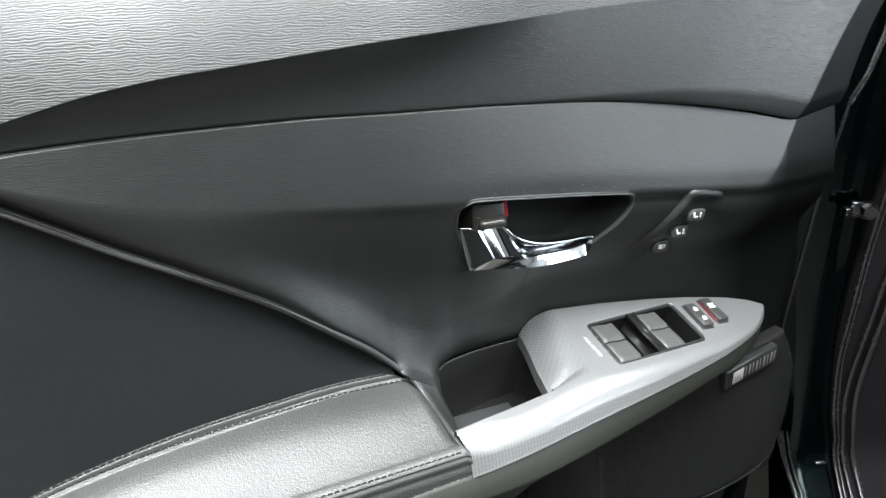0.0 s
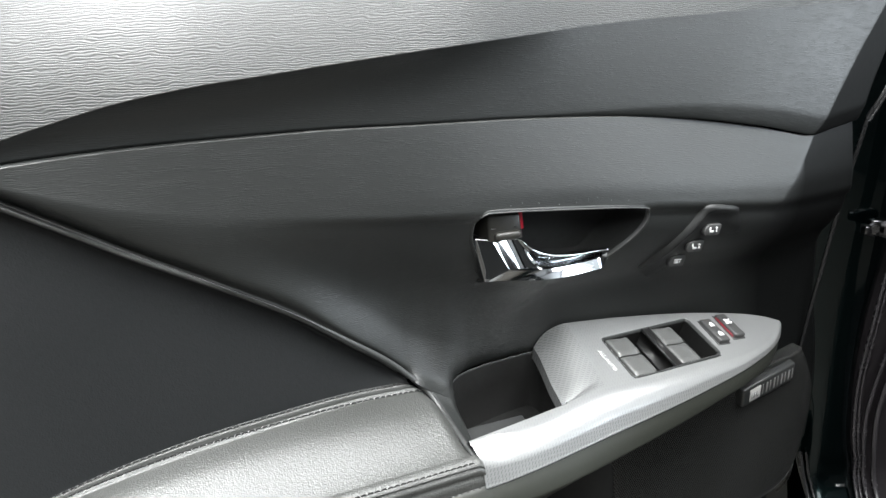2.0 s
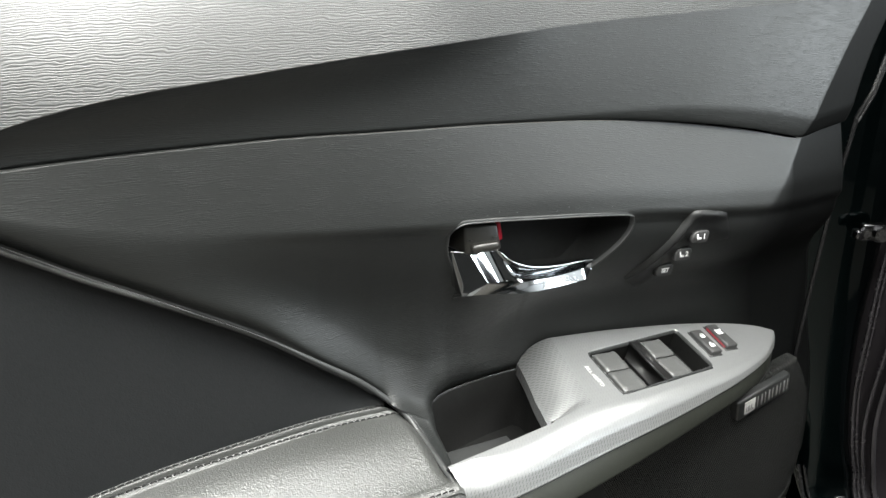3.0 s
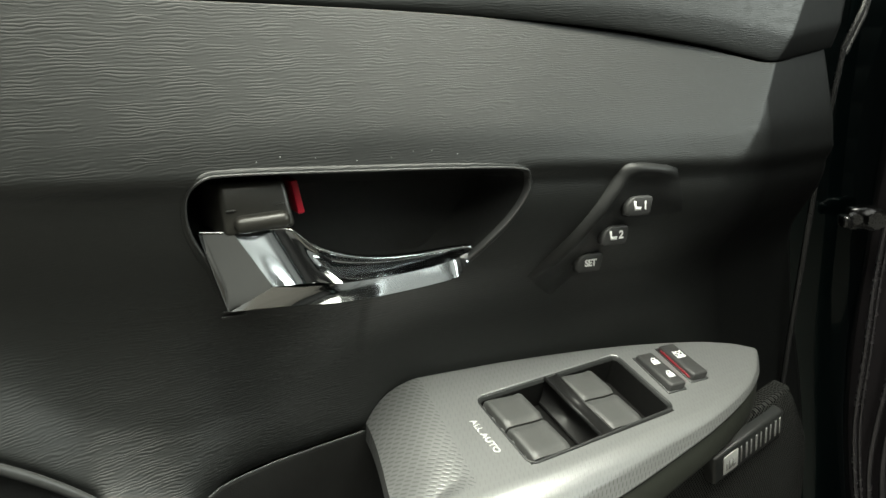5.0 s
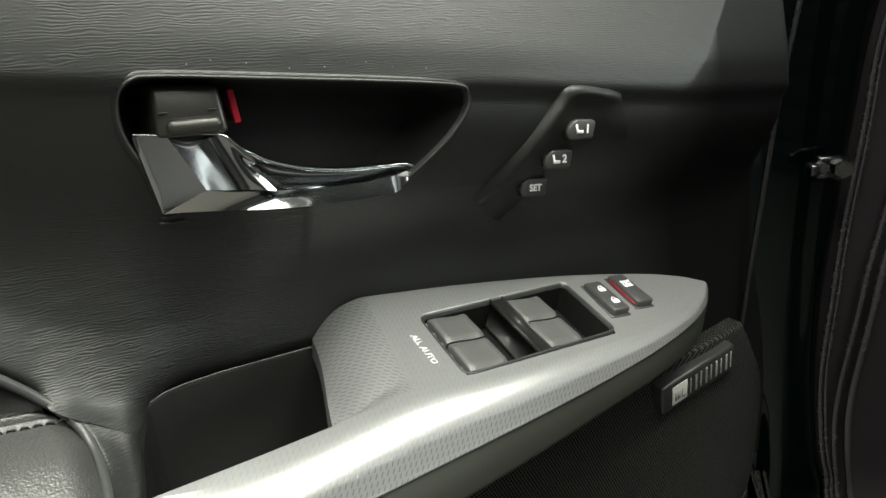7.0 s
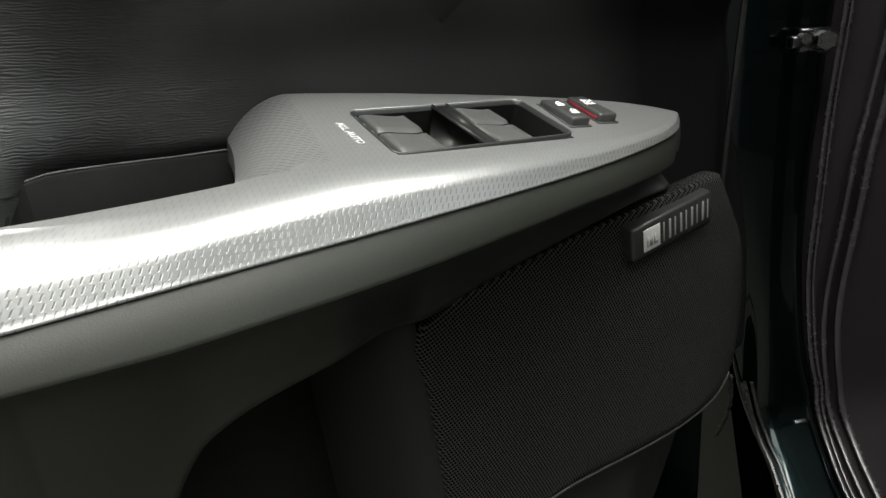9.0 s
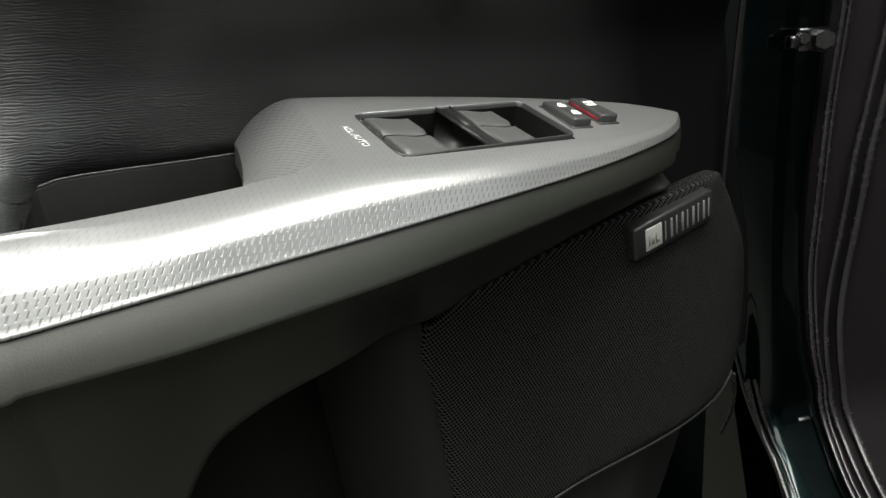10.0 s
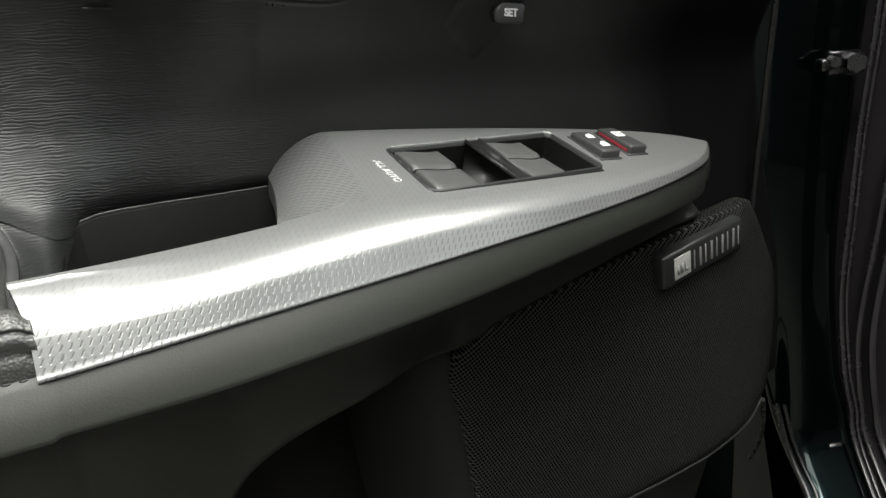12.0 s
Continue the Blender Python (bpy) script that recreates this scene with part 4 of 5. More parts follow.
def speaker_grille():
    c = Vector((0.30, 0.70))

    def ring(k, y):
        pts = [c + (p - c) * k for p in GRILLE]
        return [Vector((p.x, y + grille_y(p.x), p.y)) for p in pts]

    b = Build()
    rows = [ring(1.0, 0.0255), ring(1.0, 0.0165), ring(0.994, 0.0140), ring(0.975, 0.0122), ring(0.93, 0.0112), ring(0.86, 0.0108), ring(0.8, 0.0106), ring(0.7, 0.0105), ring(0.6, 0.0105), ring(0.3, 0.0105)]
    b.grid([r + r[:1] for r in rows][::-1])
    b.fan(rows[-1][::-1], Vector((c.x, 0.0105, c.y)))
    grille = b.done("speaker_grille", M_GRILLE, door, "black perforated loudspeaker grille")
    rim = Build()
    pts = [Vector((p.x, 0.0145 + grille_y(p.x), p.y)) for p in GRILLE]
    low = [p for p in pts if p.z < 0.632 and p.x > 0.19]
    low.sort(key=lambda p: p.x)
    rim.tube([p + Vector((0, -0.001, -0.0008)) for p in low], 0.0009, 6)
    rim.done("grille_edge", M_RIM, grille, "thin shiny lower edge")
    # nameplate: a raised bar with a pale square and plain bars for its writing
    ex = Vector((0.066, 0.0045, 0.0125)).normalized()
    ez = Vector((-0.05, -0.10, 1.0)).normalized()
    ey = ez.cross(ex).normalized()
    ez = ex.cross(ey)
    m = basis((0.3085, 0.0170, 0.7525), ex, ey, ez)
    badge = part("nameplate", rounded_box((-0.0050, -0.0135, 0), (0.0680, 0.004, 0.0230), 0.0022, m), M_MEMORY, door, "raised glossy black nameplate")
    part("pale_plate", rounded_box((0.0040, -0.0140, 0.0040), (0.0185, -0.0130, 0.0192), 0.0003, m), M_PLATE, badge, "pale grey square")
    for x0, x1, z0, z1 in ((0.0062, 0.0076, 0.0070, 0.0140), (0.0088, 0.0114, 0.0070, 0.0140), (0.0126, 0.0138, 0.0070, 0.0140), (0.0138, 0.0160, 0.0070, 0.0086)):
        part("bar", rounded_box((x0, -0.0143, z0), (x1, -0.0139, z1), 0, m), M_GREYPRINT, badge)
    for i in range(9):
        x0 = 0.0215 + i * 0.0052
        part("bar", rounded_box((x0, -0.0140, 0.0048), (x0 + 0.0010 + 0.0008 * (i % 2), -0.0133, 0.0182), 0.0002, m), M_BAR, badge, "pale upright bar of writing")


def door_handle():
    base = Build()

    def ring(grow, y, follow):
        return [Vector((q.x, (panel_y(p.x, p.y) if follow else 0.0) + y, q.y)) for p, q in zip(HANDLE, grown(HANDLE, grow))]

    rows = [ring(0.0010, 0.0008, 1), ring(0.0008, -0.0006, 1), ring(0.0004, -0.0010, 1), ring(0.0, -0.0010, 1), ring(-0.0004, -0.0004, 1), ring(-0.0008, 0.003, 1)]
    base.grid([r + r[:1] for r in rows])
    handle = base.done("door_handle", M_RIM, door, "inner door handle in a black recess")
    lip = Build()
    rows = [ring(0.0030, 0.0010, 1), ring(0.0022, 0.0000, 1), ring(0.0014, -0.0004, 1), ring(0.0006, -0.0004, 1)]
    lip.grid([r + r[:1] for r in rows])
    lip.done("surround", M_WRINKLE, handle, "wrinkled black surround")
    bowl = Build()
    rows = [ring(-0.0007, 0.0028, 1), ring(-0.0016, 0.012, 1), ring(-0.006, 0.030, 0), ring(-0.010, 0.034, 0)]
    bowl.grid([r + r[:1] for r in rows])
    bowl.fan(rows[-1], Vector((0.085, 0.035, 0.958)))
    bowl.done("recess", M_END, handle, "deep black recess")
    # the lever: a slanted end, a hollow front, a bevel below, and the rounded upper edge
    b = Build()
    tip = 0.1262

    def lever_at(x, y, z):
        reach = smooth(0.05, tip, x)
        return Vector((x + 0.0062 * reach, y + 0.002 + 0.012 * reach, z - 0.0030 * reach))

    def upper_edge(x):
        z = along(x, (0.007, 0.9706), (0.0195, 0.9696), (0.034, 0.9688), (0.0425, 0.9668), (0.0495, 0.9600), (0.060, 0.9538), (0.075, 0.9490), (0.094, 0.9465), (0.114, 0.9459), (0.1245, 0.9452), (tip, 0.9440))
        return Vector((x, -0.0025 - 0.0019 * smooth(0.036, 0.056, x), z))

    def crease(x):
        full = 0.35 + 0.65 * smooth(0.1265, 0.112, x)
        return Vector((x, -0.0085 * full, along(x, (0.031, 0.9470), (0.042, 0.9447), (0.07, 0.9420), (0.099, 0.9412), (tip, 0.9434))))

    def lower_edge(x):
        full = 0.35 + 0.65 * smooth(0.1265, 0.112, x)
        return Vector((x, -0.0112 * full * (0.40 + 0.60 * smooth(0.0135, 0.075, x)) - 0.0012 * full * smooth(0.036, 0.056, x), along(x, (0.0135, 0.9386), (0.0226, 0.9380), (0.046, 0.9362), (0.0715, 0.9348), (0.099, 0.9343), (0.114, 0.9352), (0.1225, 0.9385), (tip, 0.9426))))

    front, bevel, rim, under = [], [], [], []
    for u in steps(0, 1, 90):
        top, mid, low = upper_edge(0.0195 + (tip - 0.0195) * u), crease(0.031 + (tip - 0.031) * u), lower_edge(0.0135 + (tip - 0.0135) * u)
        hollow = 0.0016 + 0.0050 * smooth(0.10, 0.32, u) * smooth(1.0, 0.86, u)
        col = []
        for k in steps(0, 1, 16):
            q = top.lerp(mid, k)
            # towards the slanted end the front is scooped sideways as well
            q.y += hollow * math.sin(math.pi * k ** 0.75) * smooth(0.20, 0.36, u) + 0.0048 * math.sin(math.pi * min(1.0, u / 0.30)) ** 1.2
            col.append(lever_at(*q))
        front.append(col)
        bevel.append([lever_at(*mid.lerp(low, k)) for k in steps(0, 1, 5)])
        under.append([lever_at(low.x, low.y + d, low.z + g) for d, g in ((0.0, 0.0), (0.0006, -0.0005), (0.004, -0.0003), (0.016, 0.002))])
    for x in steps(0.0071, tip, 90):
        e = upper_edge(x)
        bead = 0.0006 + 0.0004 * smooth(0.036, 0.056, x)
        back_off = 0.38 * max(0.0, 0.0195 - x)
        rim.append([lever_at(e.x, e.y + back_off + d, e.z + g) for d, g in ((0.0, 0.0), (-bead, 0.5 * bead), (-bead, 1.4 * bead), (0.0, 2.1 * bead), (0.0012, 2.2 * bead), (0.004, bead), (0.012, -0.001))])
    end = []
    for k in steps(0, 1, 24):
        left = Vector((0.0068, 0.0022, 0.9704)).lerp(Vector((0.0131, -0.0038, 0.9388)), k)
        right = upper_edge(0.0195).lerp(crease(0.031), min(1.0, k / 0.74)) if k < 0.74 else crease(0.031).lerp(lower_edge(0.0135), (k - 0.74) / 0.26)
        end.append([lever_at(left.x, left.y + 0.012, left.z), lever_at(left.x - 0.0004, left.y + 0.0012, left.z), lever_at(*left)])
        end[-1] += [lever_at(*left.lerp(right, t)) for t in steps(0, 1, 6)[1:]]
    for sheet in (front, bevel, rim, under, end):
        b.grid(sheet)
    b.fan([front[-1][j] for j in range(0, 17, 2)] + bevel[-1][1:], lever_at(tip + 0.0012, 0.003, 0.9432))
    b.done("lever", M_CHROME, handle, "polished chrome pull lever")
    knob = bmesh.new()
    bmesh.ops.create_cube(knob, size=1.0)
    for v in knob.verts:
        lx, ly, lz = v.co
        x = 0.0100 if lx < 0 else 0.0442 - (0.0018 if lz > 0 else 0)
        z = 0.9692 if lz < 0 else (0.9900 if lx < 0 else 0.9885)
        y = 0.0300 if ly > 0 else (-0.0030 if lz < 0 else 0.0010)
        if ly < 0 and lx < 0:
            x += 0.006
        v.co = (x, y, z)
    bmesh.ops.bevel(knob, geom=list(knob.edges), offset=0.0022, segments=3, profile=0.5, affect="EDGES")
    part("lock_knob", knob, M_LOCK, handle, "glossy black sliding lock knob")
    part("finger_bump", rounded_box((0.0195, -0.0056, 0.9696), (0.0420, 0.004, 0.9768), 0.0034, segments=5), M_LOCK, handle)
    for x0 in (0.0175, 0.0370):
        part("grip_mark", rounded_box((x0, -0.0024, 0.9790), (x0 + 0.0034, 0.002, 0.9795), 0.0002), M_RIM, handle)
    red = rounded_box((-0.0014, -0.004, -0.0072), (0.0014, 0.012, 0.0072), 0.0003)
    red.transform(pose(0.0500, 0.016, 0.9785, 0, -8, 0))
    part("red_flag", red, M_RED, handle, "red unlocked marker")
    part("screw_cover", rounded_box((0.0135, panel_y(0.018, 0.933) - 0.0011, 0.9330), (0.0205, panel_y(0.018, 0.933) + 0.003, 0.9337), 0.0002), M_RIM, handle)
    part("screw_cover", rounded_box((0.0125, panel_y(0.018, 0.930) - 0.0012, 0.9300), (0.0230, panel_y(0.018, 0.930) + 0.003, 0.9312), 0.0003), M_RIM, handle)


def memory_switch():
    outer = [(0.1750, 0.9150), (0.1830, 0.9270), (0.1905, 0.9375), (0.2035, 0.9560), (0.2105, 0.9660), (0.2132, 0.9697), (0.2155, 0.9717), (0.2195, 0.9728), (0.2240, 0.9728), (0.2330, 0.9715), (0.2440, 0.9692), (0.2535, 0.9668)]
    inner0, inner1 = Vector((0.196, 0.897)), Vector((0.266, 0.942))
    b = Build()
    rows = []
    for i, (ox, oz) in enumerate(outer):
        f = i / (len(outer) - 1)
        o, n = Vector((ox, oz)), inner0.lerp(inner1, f)
        d = (n - o).normalized()
        length = (n - o).length
        fade = smooth(-0.03, 0.05, f) * smooth(1.03, 0.95, f)
        row = []
        for t, h in ((-0.0045, 0.002), (-0.003, -0.0012), (-0.0015, -0.0030), (0.0005, -0.0048), (0.0025, -0.0054), (0.0045, -0.0048), (0.0075, -0.0034), (0.013, -0.0030), (0.020, -0.0022), (0.028, -0.0012), (length, 0.0015)):
            p = o + d * min(t, length)
            hh = h * fade + 0.0010 * (1 - fade) if h < 0 else h
            row.append((p.x, panel_y(p.x, p.y) + hh, p.y))
        rows.append(row)
    b.grid(rows)
    panel = b.done("memory_switch", M_LEDGE, door, "raised black seat-memory switch with three keys", merge=1e-6)
    shape = [(-0.0097, -0.0012), (-0.0085, 0.0016), (-0.0062, 0.0040), (-0.0035, 0.0050), (0.0068, 0.0050), (0.0086, 0.0042), (0.0092, 0.0026), (0.0080, -0.0042), (0.0066, -0.0055), (-0.0070, -0.0055), (-0.0090, -0.0046)]
    for text, cx, cz, seat in (("1", 0.2252, 0.9530, True), ("2", 0.2158, 0.9370, True), ("SET", 0.2080, 0.9204, False)):
        y = panel_y(cx, cz) - 0.0020
        m = basis((cx, y, cz), (0.995, 0.05, -0.08), (0.02, -0.05, 0.998), (0.05, -0.998, -0.05))
        part("memory_key", extruded(shape, 0.0040, 0.0010, m), M_KEY, panel, "grey key with white marking")
        if seat:
            words("marking", text, 0.0062, m @ Matrix.Translation((0.0034, 0.0, 0.0041)) @ Matrix.Shear("XZ", 4, (0.0, 0.0)), M_WHITE, panel, bold=0.0002)
            icon = [(-0.0050, 0.0026), (-0.0036, 0.0026), (-0.0030, -0.0004), (0.0006, -0.0006), (0.0004, -0.0024), (-0.0040, -0.0024)]
            part("seat_icon", extruded(icon, 0.0003, 0, m @ Matrix.Translation((0, 0, 0.0039))), M_WHITE, panel)
        else:
            words("marking", text, 0.0052, m @ Matrix.Translation((0.0, -0.0002, 0.0041)), M_WHITE, panel, bold=0.0002)


def st_box(s0, s1, t0, t1, h0, h1, bevel):
    bm = bmesh.new()
    bmesh.ops.create_cube(bm, size=1.0)
    for v in bm.verts:
        v.co = bez(s0 if v.co.x < 0 else s1, t0 if v.co.y < 0 else t1, h0 if v.co.z < 0 else h1)
    if bevel:
        bmesh.ops.bevel(bm, geom=list(bm.edges), offset=bevel, segments=2, profile=0.5, affect="EDGES")
    return bm


def window_switch():
    # frame: a thin raised rectangle with rounded corners, and the wells below it
    b = Build()

    def loop(inset, h):
        out = []
        w, d, r = 0.1045, 0.049, 0.005 - min(inset, 0.003)
        for cx, cy, a0 in ((w - r - inset, r + inset, -90), (w - r - inset, d - r - inset, 0), (r + inset, d - r - inset, 90), (r + inset, r + inset, 180)):
            for k in range(7):
                a = radians(a0 + 15 * k)
                out.append(bez((cx + r * math.cos(a)) / w, (cy + r * math.sin(a)) / d, h))
        return out

    rows = [loop(-0.0005, -0.002), loop(-0.0004, 0.0003), loop(0.0, 0.0006), loop(0.0007, 0.0006), loop(0.0012, 0.0), loop(0.0020, -0.0015)]
    b.grid([r + r[:1] for r in rows])
    sw = b.done("window_switch", M_MEMORY, door, "black window switch block with four rocker keys")
    edge = Build()
    ring = loop(-0.0009, 0.0002)
    edge.tube(ring[24:] + ring[:5], 0.00045, 6)
    edge.done("bezel_edge", M_SILVER, sw, "bright silver edge behind the keys")
    w = Build()
    rows = [loop(0.0019, -0.0012), loop(0.0022, -0.006), loop(0.0026, -0.018)]
    w.grid([r + r[:1] for r in rows])
    w.fan(rows[-1], bez(0.5, 0.5, -0.018))
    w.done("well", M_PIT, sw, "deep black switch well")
    part("divider", st_box(0.455, 0.535, 0.03, 0.97, -0.016, 0.0002, 0.0012), M_BLACK, sw)
    for s0 in (0.045, 0.545):
        for t0, t1 in ((0.055, 0.475), (0.50, 0.945)):
            k = Build()
            rows = []
            for t in steps(t0, t1, 8):
                e = min(t - t0, t1 - t) / (t1 - t0)
                lowr = 0.0012 * (1 - smooth(0, 0.10, e))
                s1 = s0 + 0.235 + 0.02 * (t - t0)
                prof = [(s0, -0.014), (s0, -0.0012), (s0 + 0.008, 0.0002)] + [(s0 + 0.008 + (s1 - s0 - 0.018) * q, 0.0002 - 0.0030 * math.sin(math.pi * 0.5 * q) ** 2 + 0.0012 * q * q) for q in steps(0, 1, 8)[1:]] + [(s1, -0.0042), (s1 - 0.02, -0.014)]
                rows.append([bez(s, t, h - (lowr if h > -0.01 else 0)) for s, h in prof])
            k.grid(rows)
            k.fan(rows[0], bez(s0 + 0.1, t0, -0.008))
            k.fan(rows[-1], bez(s0 + 0.1, t1, -0.008))
            k.done("rocker_key", M_SWITCH, sw, "grey rocker key")
    ex = (BEZEL[1] - BEZEL[0]).normalized()
    ey = BN.cross(ex)
    at = Vector((0.1226, -0.0135, top_z(0.1226, -0.0135)))
    m = basis(at + BN * 0.0004, -ey, ex, BN)
    words("lettering", "ALL AUTO", 0.0049, m, M_PRINT, sw, bold=0.00012)
    for name, cx, cy, label in (("lock_switch", 0.2507, 0.0020, "black door-lock rocker with white padlock marks"), ("window_lock_switch", 0.2722, 0.0058, "black window-lock key with a red side")):
        o = Vector((cx, cy, top_z(cx, cy)))
        m = basis(o, ex, ey, BN) @ pose(0, 0, 0, 0, 0, -5)
        bm = bmesh.new()
        bmesh.ops.create_cube(bm, size=1.0)
        for v in bm.verts:
            h = -0.004 if v.co.z < 0 else (0.0052 if v.co.y < 0 else 0.0036)
            v.co = (0.0062 * (1 if v.co.x > 0 else -1), 0.0152 * (1 if v.co.y > 0 else -1), h)
        bmesh.ops.bevel(bm, geom=list(bm.edges), offset=0.0016, segments=3, profile=0.5, affect="EDGES")
        bm.transform(m)
        key = part(name, bm, M_KEY, door, label)
        part("slot", rounded_box((-0.0072, -0.0162, -0.002), (0.0072, 0.0162, 0.0006), 0.0004, m), M_RIM, key)
        if name == "lock_switch":
            for yy in (0.006, -0.0068):
                mm = m @ pose(0, yy, 0.0041 if yy > 0 else 0.0050, 3, 0, 0)
                part("padlock_mark", rounded_box((-0.0018, -0.0022, 0), (0.0030, 0.0010, 0.0003), 0, mm), M_WHITE, key)
                ring = Build()
                ring.tube([mm @ Vector((0.0006 + 0.0015 * math.cos(a), 0.0010 + 0.0018 * math.sin(a), 0.0001)) for a in steps(0.0, math.pi, 8)], 0.0003, 5)
                ring.done("shackle_mark", M_WHITE, key)
        else:
            part("red_side", rounded_box((-0.0066, -0.0130, 0.0010), (-0.0060, 0.0125, 0.0024), 0.0002, m), M_DARKRED, key, "red stripe")
            mm = m @ pose(0, 0.0035, 0.0042, 3, 0, 0)
            for x0, x1, y0, y1 in ((-0.0032, -0.0026, -0.0030, 0.0030), (0.0026, 0.0032, -0.0030, 0.0030), (-0.0032, 0.0032, 0.0024, 0.0030), (-0.0032, 0.0032, -0.0030, -0.0012)):
                part("window_mark", rounded_box((x0, y0, 0), (x1, y1, 0.0003), 0, mm), M_WHITE, key)
            for a in (40, -40):
                part("cross_mark", rounded_box((-0.0044, -0.0004, 0), (0.0044, 0.0004, 0.0004), 0, mm @ pose(0, 0.0004, 0, 0, 0, a)), M_WHITE, key)


def door_shell():
    b = Build()
    rows = []
    for x in steps(-0.60, 0.455, 20):
        rows.append([(x, y, z) for y, z in ((0.075, 0.34), (0.075, 0.60), (0.075, 0.9), (0.078, 1.02), (0.095, 1.10), (0.11, 1.12), (0.15, 1.12), (0.19, 1.0), (0.215, 0.75), (0.20, 0.5), (0.16, 0.33), (0.06, 0.33))])
    b.grid(rows)
    b.fan(rows[0], Vector((-0.60, 0.12, 0.7)))
    b.fan(rows[-1][::-1], Vector((0.46, 0.12, 0.7)))
    b.done("door_shell", M_TEAL, door, "dark teal painted steel door shell")
    seal = Build()
    seal.tube([(0.446, 0.070, 0.62), (0.447, 0.060, 0.80), (0.450, 0.050, 0.95), (0.453, 0.042, 1.026), (0.467, 0.040, 1.051), (0.479, 0.040, 1.087), (0.492, 0.044, 1.14)], 0.0022, 8)
    seal.tube([(0.458, 0.044, 1.020), (0.472, 0.042, 1.046), (0.485, 0.042, 1.083), (0.498, 0.046, 1.14)], 0.0016, 8)
    seal.done("door_seal", M_RUBBER, door, "black rubber door seal")


def dust():
    for k in range(9):
        x = 0.03 + 0.0131 * k + 0.004 * math.sin(5.1 * k)
        z = 0.9925 - 0.062 * (x - 0.066) + 0.003 + 0.0016 * math.sin(7.7 * k)
        bm = bmesh.new()
        bmesh.ops.create_icosphere(bm, subdivisions=1, radius=0.00028)
        bm.transform(pose(x, panel_y(x, z) - 0.0006, z))
        part("dust_speck", bm, M_GREYPRINT, door)


mid_panel()
upper_panel()
insert_panel()
armrest_pad()
armrest_trim()
pull_pocket()
armrest_body()
lower_panel()
speaker_grille()
door_handle()
memory_switch()
window_switch()
door_shell()
dust()

# ---- the car's body beside the hinges ----
JU, JN = Vector((math.cos(radians(-30)), math.sin(radians(-30)), 0)), Vector((-math.sin(radians(30)), -math.cos(radians(30)), 0))


def jamb(u, z, out=0.0):
    return Vector((0.62, 0.13, z)) + JU * u + JN * out


STRIP = ((0.05, -0.05), (0.33, -0.03), (0.40, 0.003), (0.434, 0.0204), (0.456, 0.0342), (0.485, 0.0440), (0.51, 0.0435), (0.533, 0.037), (0.565, 0.0305), (0.641, 0.0235), (0.726, 0.0235), (0.802, 0.0269), (0.902, 0.0323), (1.0, 0.040), (1.12, 0.066), (1.3, 0.13))
SECOND = ((0.05, -0.03), (0.33, -0.01), (0.40, 0.020), (0.434, 0.0385), (0.46, 0.0526), (0.492, 0.0593), (0.545, 0.0500), (0.591, 0.0460), (0.668, 0.0514), (0.754, 0.0585), (0.80, 0.0662), (0.866, 0.074), (1.0, 0.090), (1.3, 0.17))


def sill_out(z):
    """The jamb swings out into the sill."""
    return 0.17 * smooth(0.50, 0.33, z)


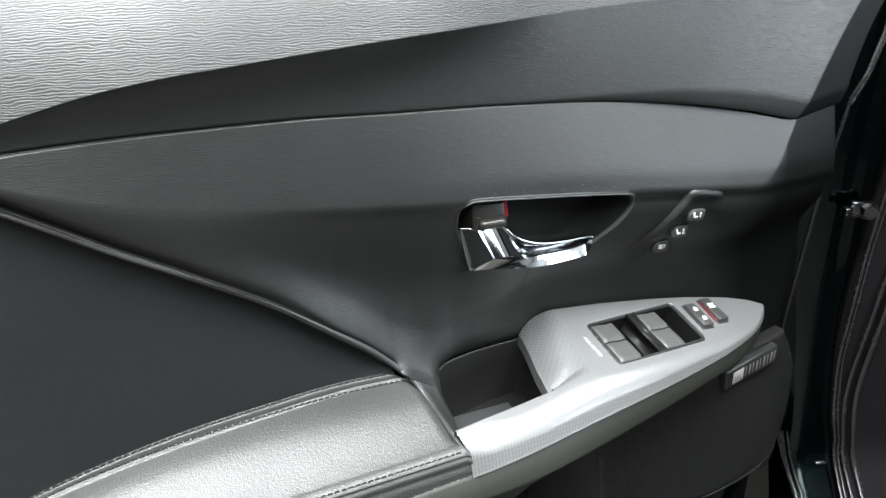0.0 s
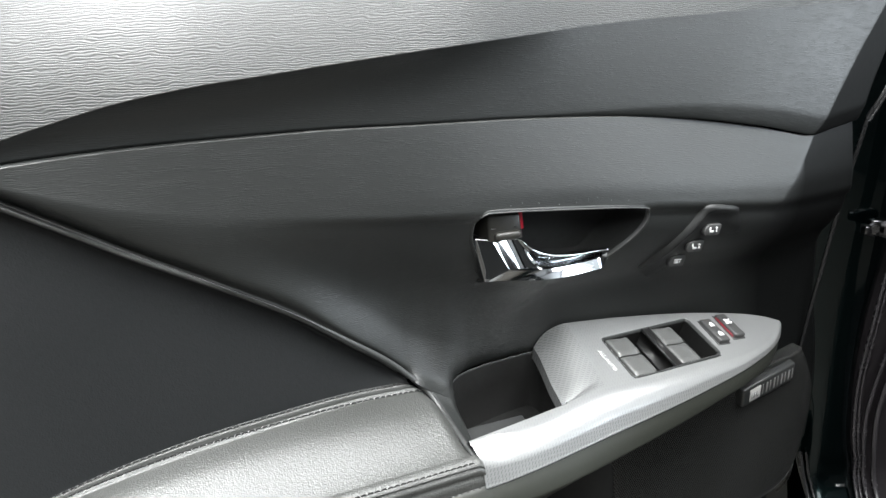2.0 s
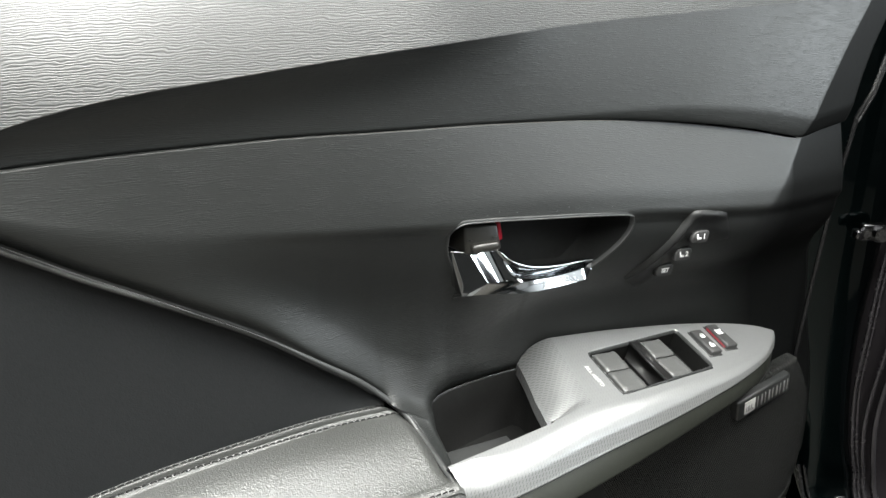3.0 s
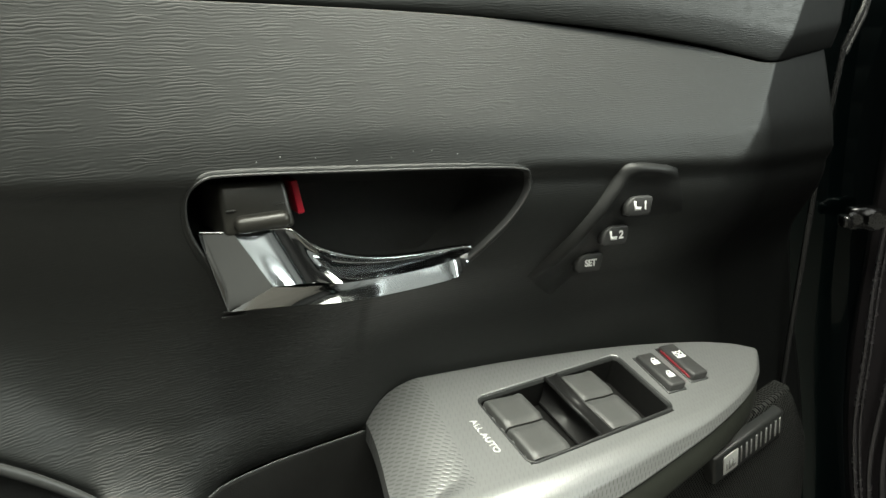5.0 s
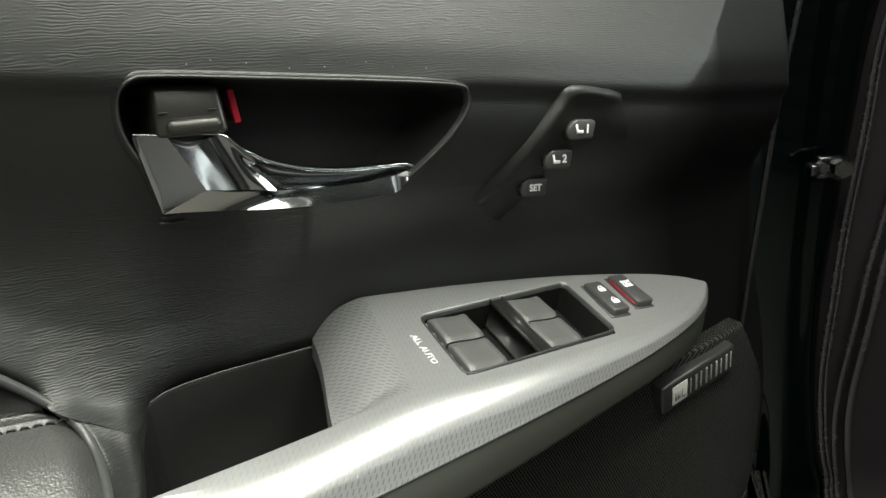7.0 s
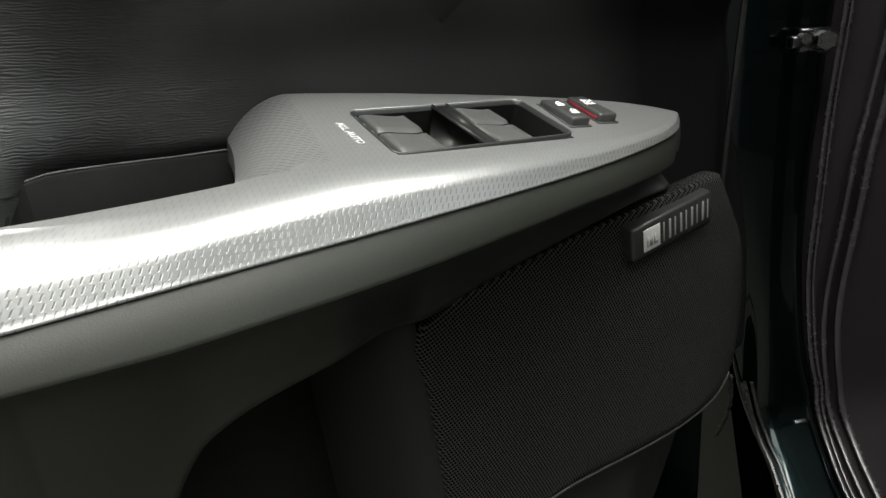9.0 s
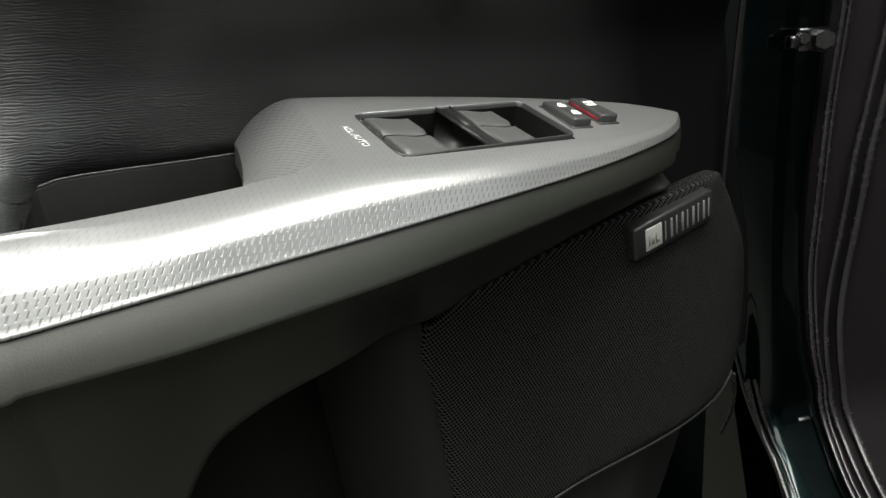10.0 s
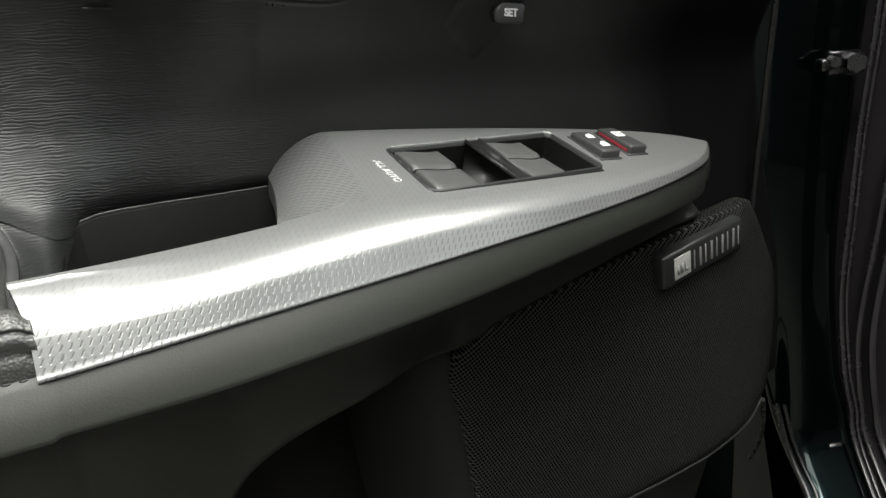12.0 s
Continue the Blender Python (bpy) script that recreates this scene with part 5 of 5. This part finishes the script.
def pillar():
    b = Build()
    rows = []
    for z in steps(0.0, 1.35, 90):
        us = along(z, *STRIP)
        row = []
        first = along(z, (0.05, -0.2), (0.38, -0.085), (0.426, -0.047), (0.448, -0.033), (0.485, -0.026), (0.515, -0.032), (0.55, -0.040), (0.60, -0.055), (0.66, -0.09), (0.75, -0.16))
        for u in steps(first, us, 24):
            fold = along(z, (0.25, -0.11), (0.38, -0.07), (0.426, -0.0354), (0.457, -0.0129), (0.50, -0.010), (0.56, -0.012), (0.8, -0.03))
            out = 0.012 * smooth(0.75, 0.5, z) * smooth(fold - 0.025, fold, u) - 0.018 * smooth(0.0, -0.16, u)
            row.append(jamb(u + 0.5 * sill_out(z), z, out + sill_out(z) - 0.010 * smooth(us - 0.012, us, u)))
        rows.append(row)
    b.grid(rows, back=tuple(-JN * 0.01))
    b.done("door_jamb", M_TEAL, car, "glossy dark teal painted door jamb")
    b = Build()
    rows = []
    for z in steps(0.05, 1.35, 60):
        us = along(z, *STRIP)
        rows.append([jamb(us + u + 0.5 * sill_out(z), z, o + sill_out(z)) for u, o in ((-0.002, -0.012), (0.02, -0.010), (0.06, -0.004), (0.12, 0.0), (0.30, -0.03), (0.6, -0.10), (1.0, -0.15), (1.5, -0.15))])
    b.grid(rows, back=tuple(-JN * 0.01))
    b.done("kick_panel", M_CARPET, car, "dark interior side lining")
    for name, curve, r, du in (("weatherstrip", STRIP, 0.0024, 0.003), ("weatherstrip", STRIP, 0.0017, 0.0085), ("weatherstrip", SECOND, 0.0028, 0.0), ("weatherstrip", SECOND, 0.0038, 0.014)):
        t = Build()
        t.tube([jamb(along(z, *curve) + du + 0.5 * sill_out(z), z, sill_out(z) + 0.004 + 0.0015 * math.sin(z * 37)) for z in steps(0.05, 1.32, 100)], r, 8)
        t.done(name, M_STRIP, car, "black rubber weatherstrip")
    for du, r in ((0.0, 0.0032), (0.008, 0.0022)):
        t = Build()
        t.tube([jamb(u + du + 0.5 * sill_out(z), z, sill_out(z) + 0.008) for z, u in ((0.38, -0.085), (0.40, -0.062), (0.426, -0.0453), (0.448, -0.0315), (0.462, -0.0281), (0.485, -0.0247), (0.523, -0.0319))], r, 8)
        t.done("sill_seal", M_RUBBER, car, "thin black rubber sill edge")
    t = Build()
    t.tube([(0.497 + 0.026 * q, 0.0815 + 0.033 * q - 0.006 * math.sin(math.pi * q), 0.583 - 0.087 * q) for q in steps(0, 1, 12)], 0.0018, 8)
    t.done("wiring_sleeve", M_RUBBER, car, "black rubber wiring sleeve")
    # small steel piece added to give the highlight where the jamb bends
    z = 0.4805
    at = jamb(0.0225 + 0.5 * sill_out(z), z, 0.0125 + sill_out(z))
    part("highlight_piece", rounded_box((-0.0070, -0.002, -0.0026), (0.0070, 0.002, 0.0026), 0.0017, basis(at, JU, (JN + Vector((0, 0, 0.7))).normalized(), (0.35, 0.6, 0.72)) @ pose(0, 0, 0, 0, -8, 0), segments=3), M_STEEL, car, "small steel piece added as the sill's bright highlight")


def door_check():
    o = Vector((0.607, 0.1135, 0.867))
    m = basis(o, JU, JN, (0, 0, 1))
    check = part("door_check", rounded_box((-0.010, -0.006, -0.010), (0.016, 0.006, 0.011), 0.002, m), M_STEEL, car, "small bright steel door-check bracket")
    for x, z, r in ((0.011, 0.0, 0.0085), (-0.007, 0.002, 0.005)):
        bm = bmesh.new()
        bmesh.ops.create_cone(bm, cap_ends=True, segments=6, radius1=r, radius2=r * 0.9, depth=0.010)
        bm.transform(m @ pose(x, 0.010, z, 90, 0, 15))
        part("bolt", bm, M_STEEL, check, "steel bolt head", shade=False)
        bm = bmesh.new()
        bmesh.ops.create_cone(bm, cap_ends=True, segments=18, radius1=r * 1.35, radius2=r * 1.3, depth=0.002)
        bm.transform(m @ pose(x, 0.0065, z, 90, 0, 0))
        part("washer", bm, M_STEEL, check, shade=False)
    part("lug", rounded_box((-0.020, 0.0, -0.006), (-0.010, 0.014, 0.005), 0.002, m), M_STEEL, check)


def roof():
    """Unseen roof and sloping pillar over the seat side, added to shade the jamb."""
    b = Build()
    rows = []
    for s in steps(0, 1, 24):
        edge = Vector((0.69, 0.285, 0)) + Vector((-0.25, -0.97, 0)) * (2.2 * s)
        rows.append([edge + Vector((0.97, -0.25, 0)) * w + Vector((0, 0, z - 0.10 * (2 * s - 1) ** 2)) for w, z in ((0.02, 1.42), (0.0, 1.45), (0.02, 1.48), (0.12, 1.53), (0.26, 1.55), (0.40, 1.56), (0.5, 1.56))])
    b.grid(rows, back=(0, 0, 0.03))
    b.done("roof", M_TEAL, car, "unseen dark teal roof added to shade the jamb")
    b = Build()
    b.tube([(0.70, 0.18, 1.0), (0.66, 0.16, 1.15), (0.60, 0.05, 1.33), (0.56, -0.06, 1.42)], 0.035, 10)
    b.done("windscreen_pillar", M_CARPET, car, "unseen dark windscreen pillar added for shade")


def dashboard():
    """Unseen dash and steering column's cowl beyond the side lining, added to block light."""
    b = Build()
    rows = []
    for u in steps(0.24, 1.40, 24):
        rise = 0.05 * math.exp(-((u - 0.55) / 0.16) ** 2)
        prof = ((-0.02, 0.66), (0.30, 0.64), (0.44, 0.70), (0.50, 0.82), (0.49, 0.95), (0.44, 1.02 + rise), (0.34, 1.06 + rise), (0.15, 1.07), (-0.02, 1.05))
        rows.append([jamb(u, z, o) for o, z in prof])
    b.grid(rows)
    b.fan(rows[0], jamb(0.24, 0.85, 0.2))
    b.fan(rows[-1], jamb(1.40, 0.85, 0.2))
    b.done("dashboard", M_CARPET, car, "unseen black dashboard added to block side light")


SIDE = Vector((-0.25, -0.97, 0))


def body():
    """The rest of the body round the door's opening."""
    across = Vector((0.97, -0.25, 0))

    def sweep(name, s0, s1, profile, material, label):
        b = Build()
        rows = []
        for s in steps(s0, s1, 16):
            o = Vector((0.66, 0.02, 0)) + SIDE * s
            rows.append([o + across * w + Vector((0, 0, z)) for w, z in profile])
        b.grid(rows)
        b.fan(rows[0], sum(rows[0], Vector()) / len(profile))
        b.fan(rows[-1][::-1], sum(rows[-1], Vector()) / len(profile))
        b.done(name, material, car, label)

    sweep("sill", 0.20, 1.25, ((-0.04, 0.18), (-0.06, 0.22), (-0.05, 0.33), (-0.02, 0.365), (0.08, 0.375), (0.10, 0.30), (0.10, 0.18), (-0.04, 0.18)), M_TEAL, "dark teal painted door sill")
    sweep("cabin_floor", -0.10, 1.25, ((0.10, 0.26), (0.5, 0.25), (1.3, 0.25), (1.3, 0.20), (0.10, 0.20), (0.10, 0.26)), M_CARPET, "black carpeted cabin floor")
    sweep("front_fender", -1.15, -0.20, ((0.02, 0.14), (-0.04, 0.45), (-0.05, 0.70), (-0.02, 0.90), (0.10, 0.98), (0.40, 1.02), (0.40, 0.98), (0.12, 0.93), (0.02, 0.86), (0.0, 0.45), (0.06, 0.14), (0.02, 0.14)), M_TEAL, "dark teal painted front wing")
    b = Build()
    rows = []
    for z in steps(0.20, 1.50, 16):
        o = Vector((0.66, 0.02, z)) + SIDE * (1.20 + 0.10 * smooth(0.9, 1.5, z)) + across * (0.10 * smooth(0.8, 1.5, z))
        rows.append([o + SIDE * a + across * w for a, w in ((0, 0.08), (0, -0.03), (0.02, -0.05), (0.20, -0.05), (0.22, -0.03), (0.22, 0.08), (0, 0.08))])
    b.grid(rows)
    b.done("middle_pillar", M_TEAL, car, "dark teal painted middle pillar")


pillar()
door_check()
roof()
dashboard()
body()


# ---- ceiling lamps, unseen, the last one a fill ----
def ceiling_light(x, y, z, w, h):
    ob = thing("ceiling_light", "unseen flat white ceiling lamp with a glowing panel", "ceiling light", (x, y, z), group="ceiling lamps")
    part("housing", rounded_box((-w / 2 - 0.03, -h / 2 - 0.03, 0.03), (w / 2 + 0.03, h / 2 + 0.03, 2.695 - z), 0.005), M_WALL, ob, shade=False)


for lx, ly, lz, lw, lh, lp in LAMPS:
    ceiling_light(lx, ly, lz, lw, lh)

# parts were built in the world's axes: set them back under their things
for base in (car,):
    shift = Matrix.Translation(-base.location)
    for ob in base.children:
        ob.matrix_parent_inverse = shift
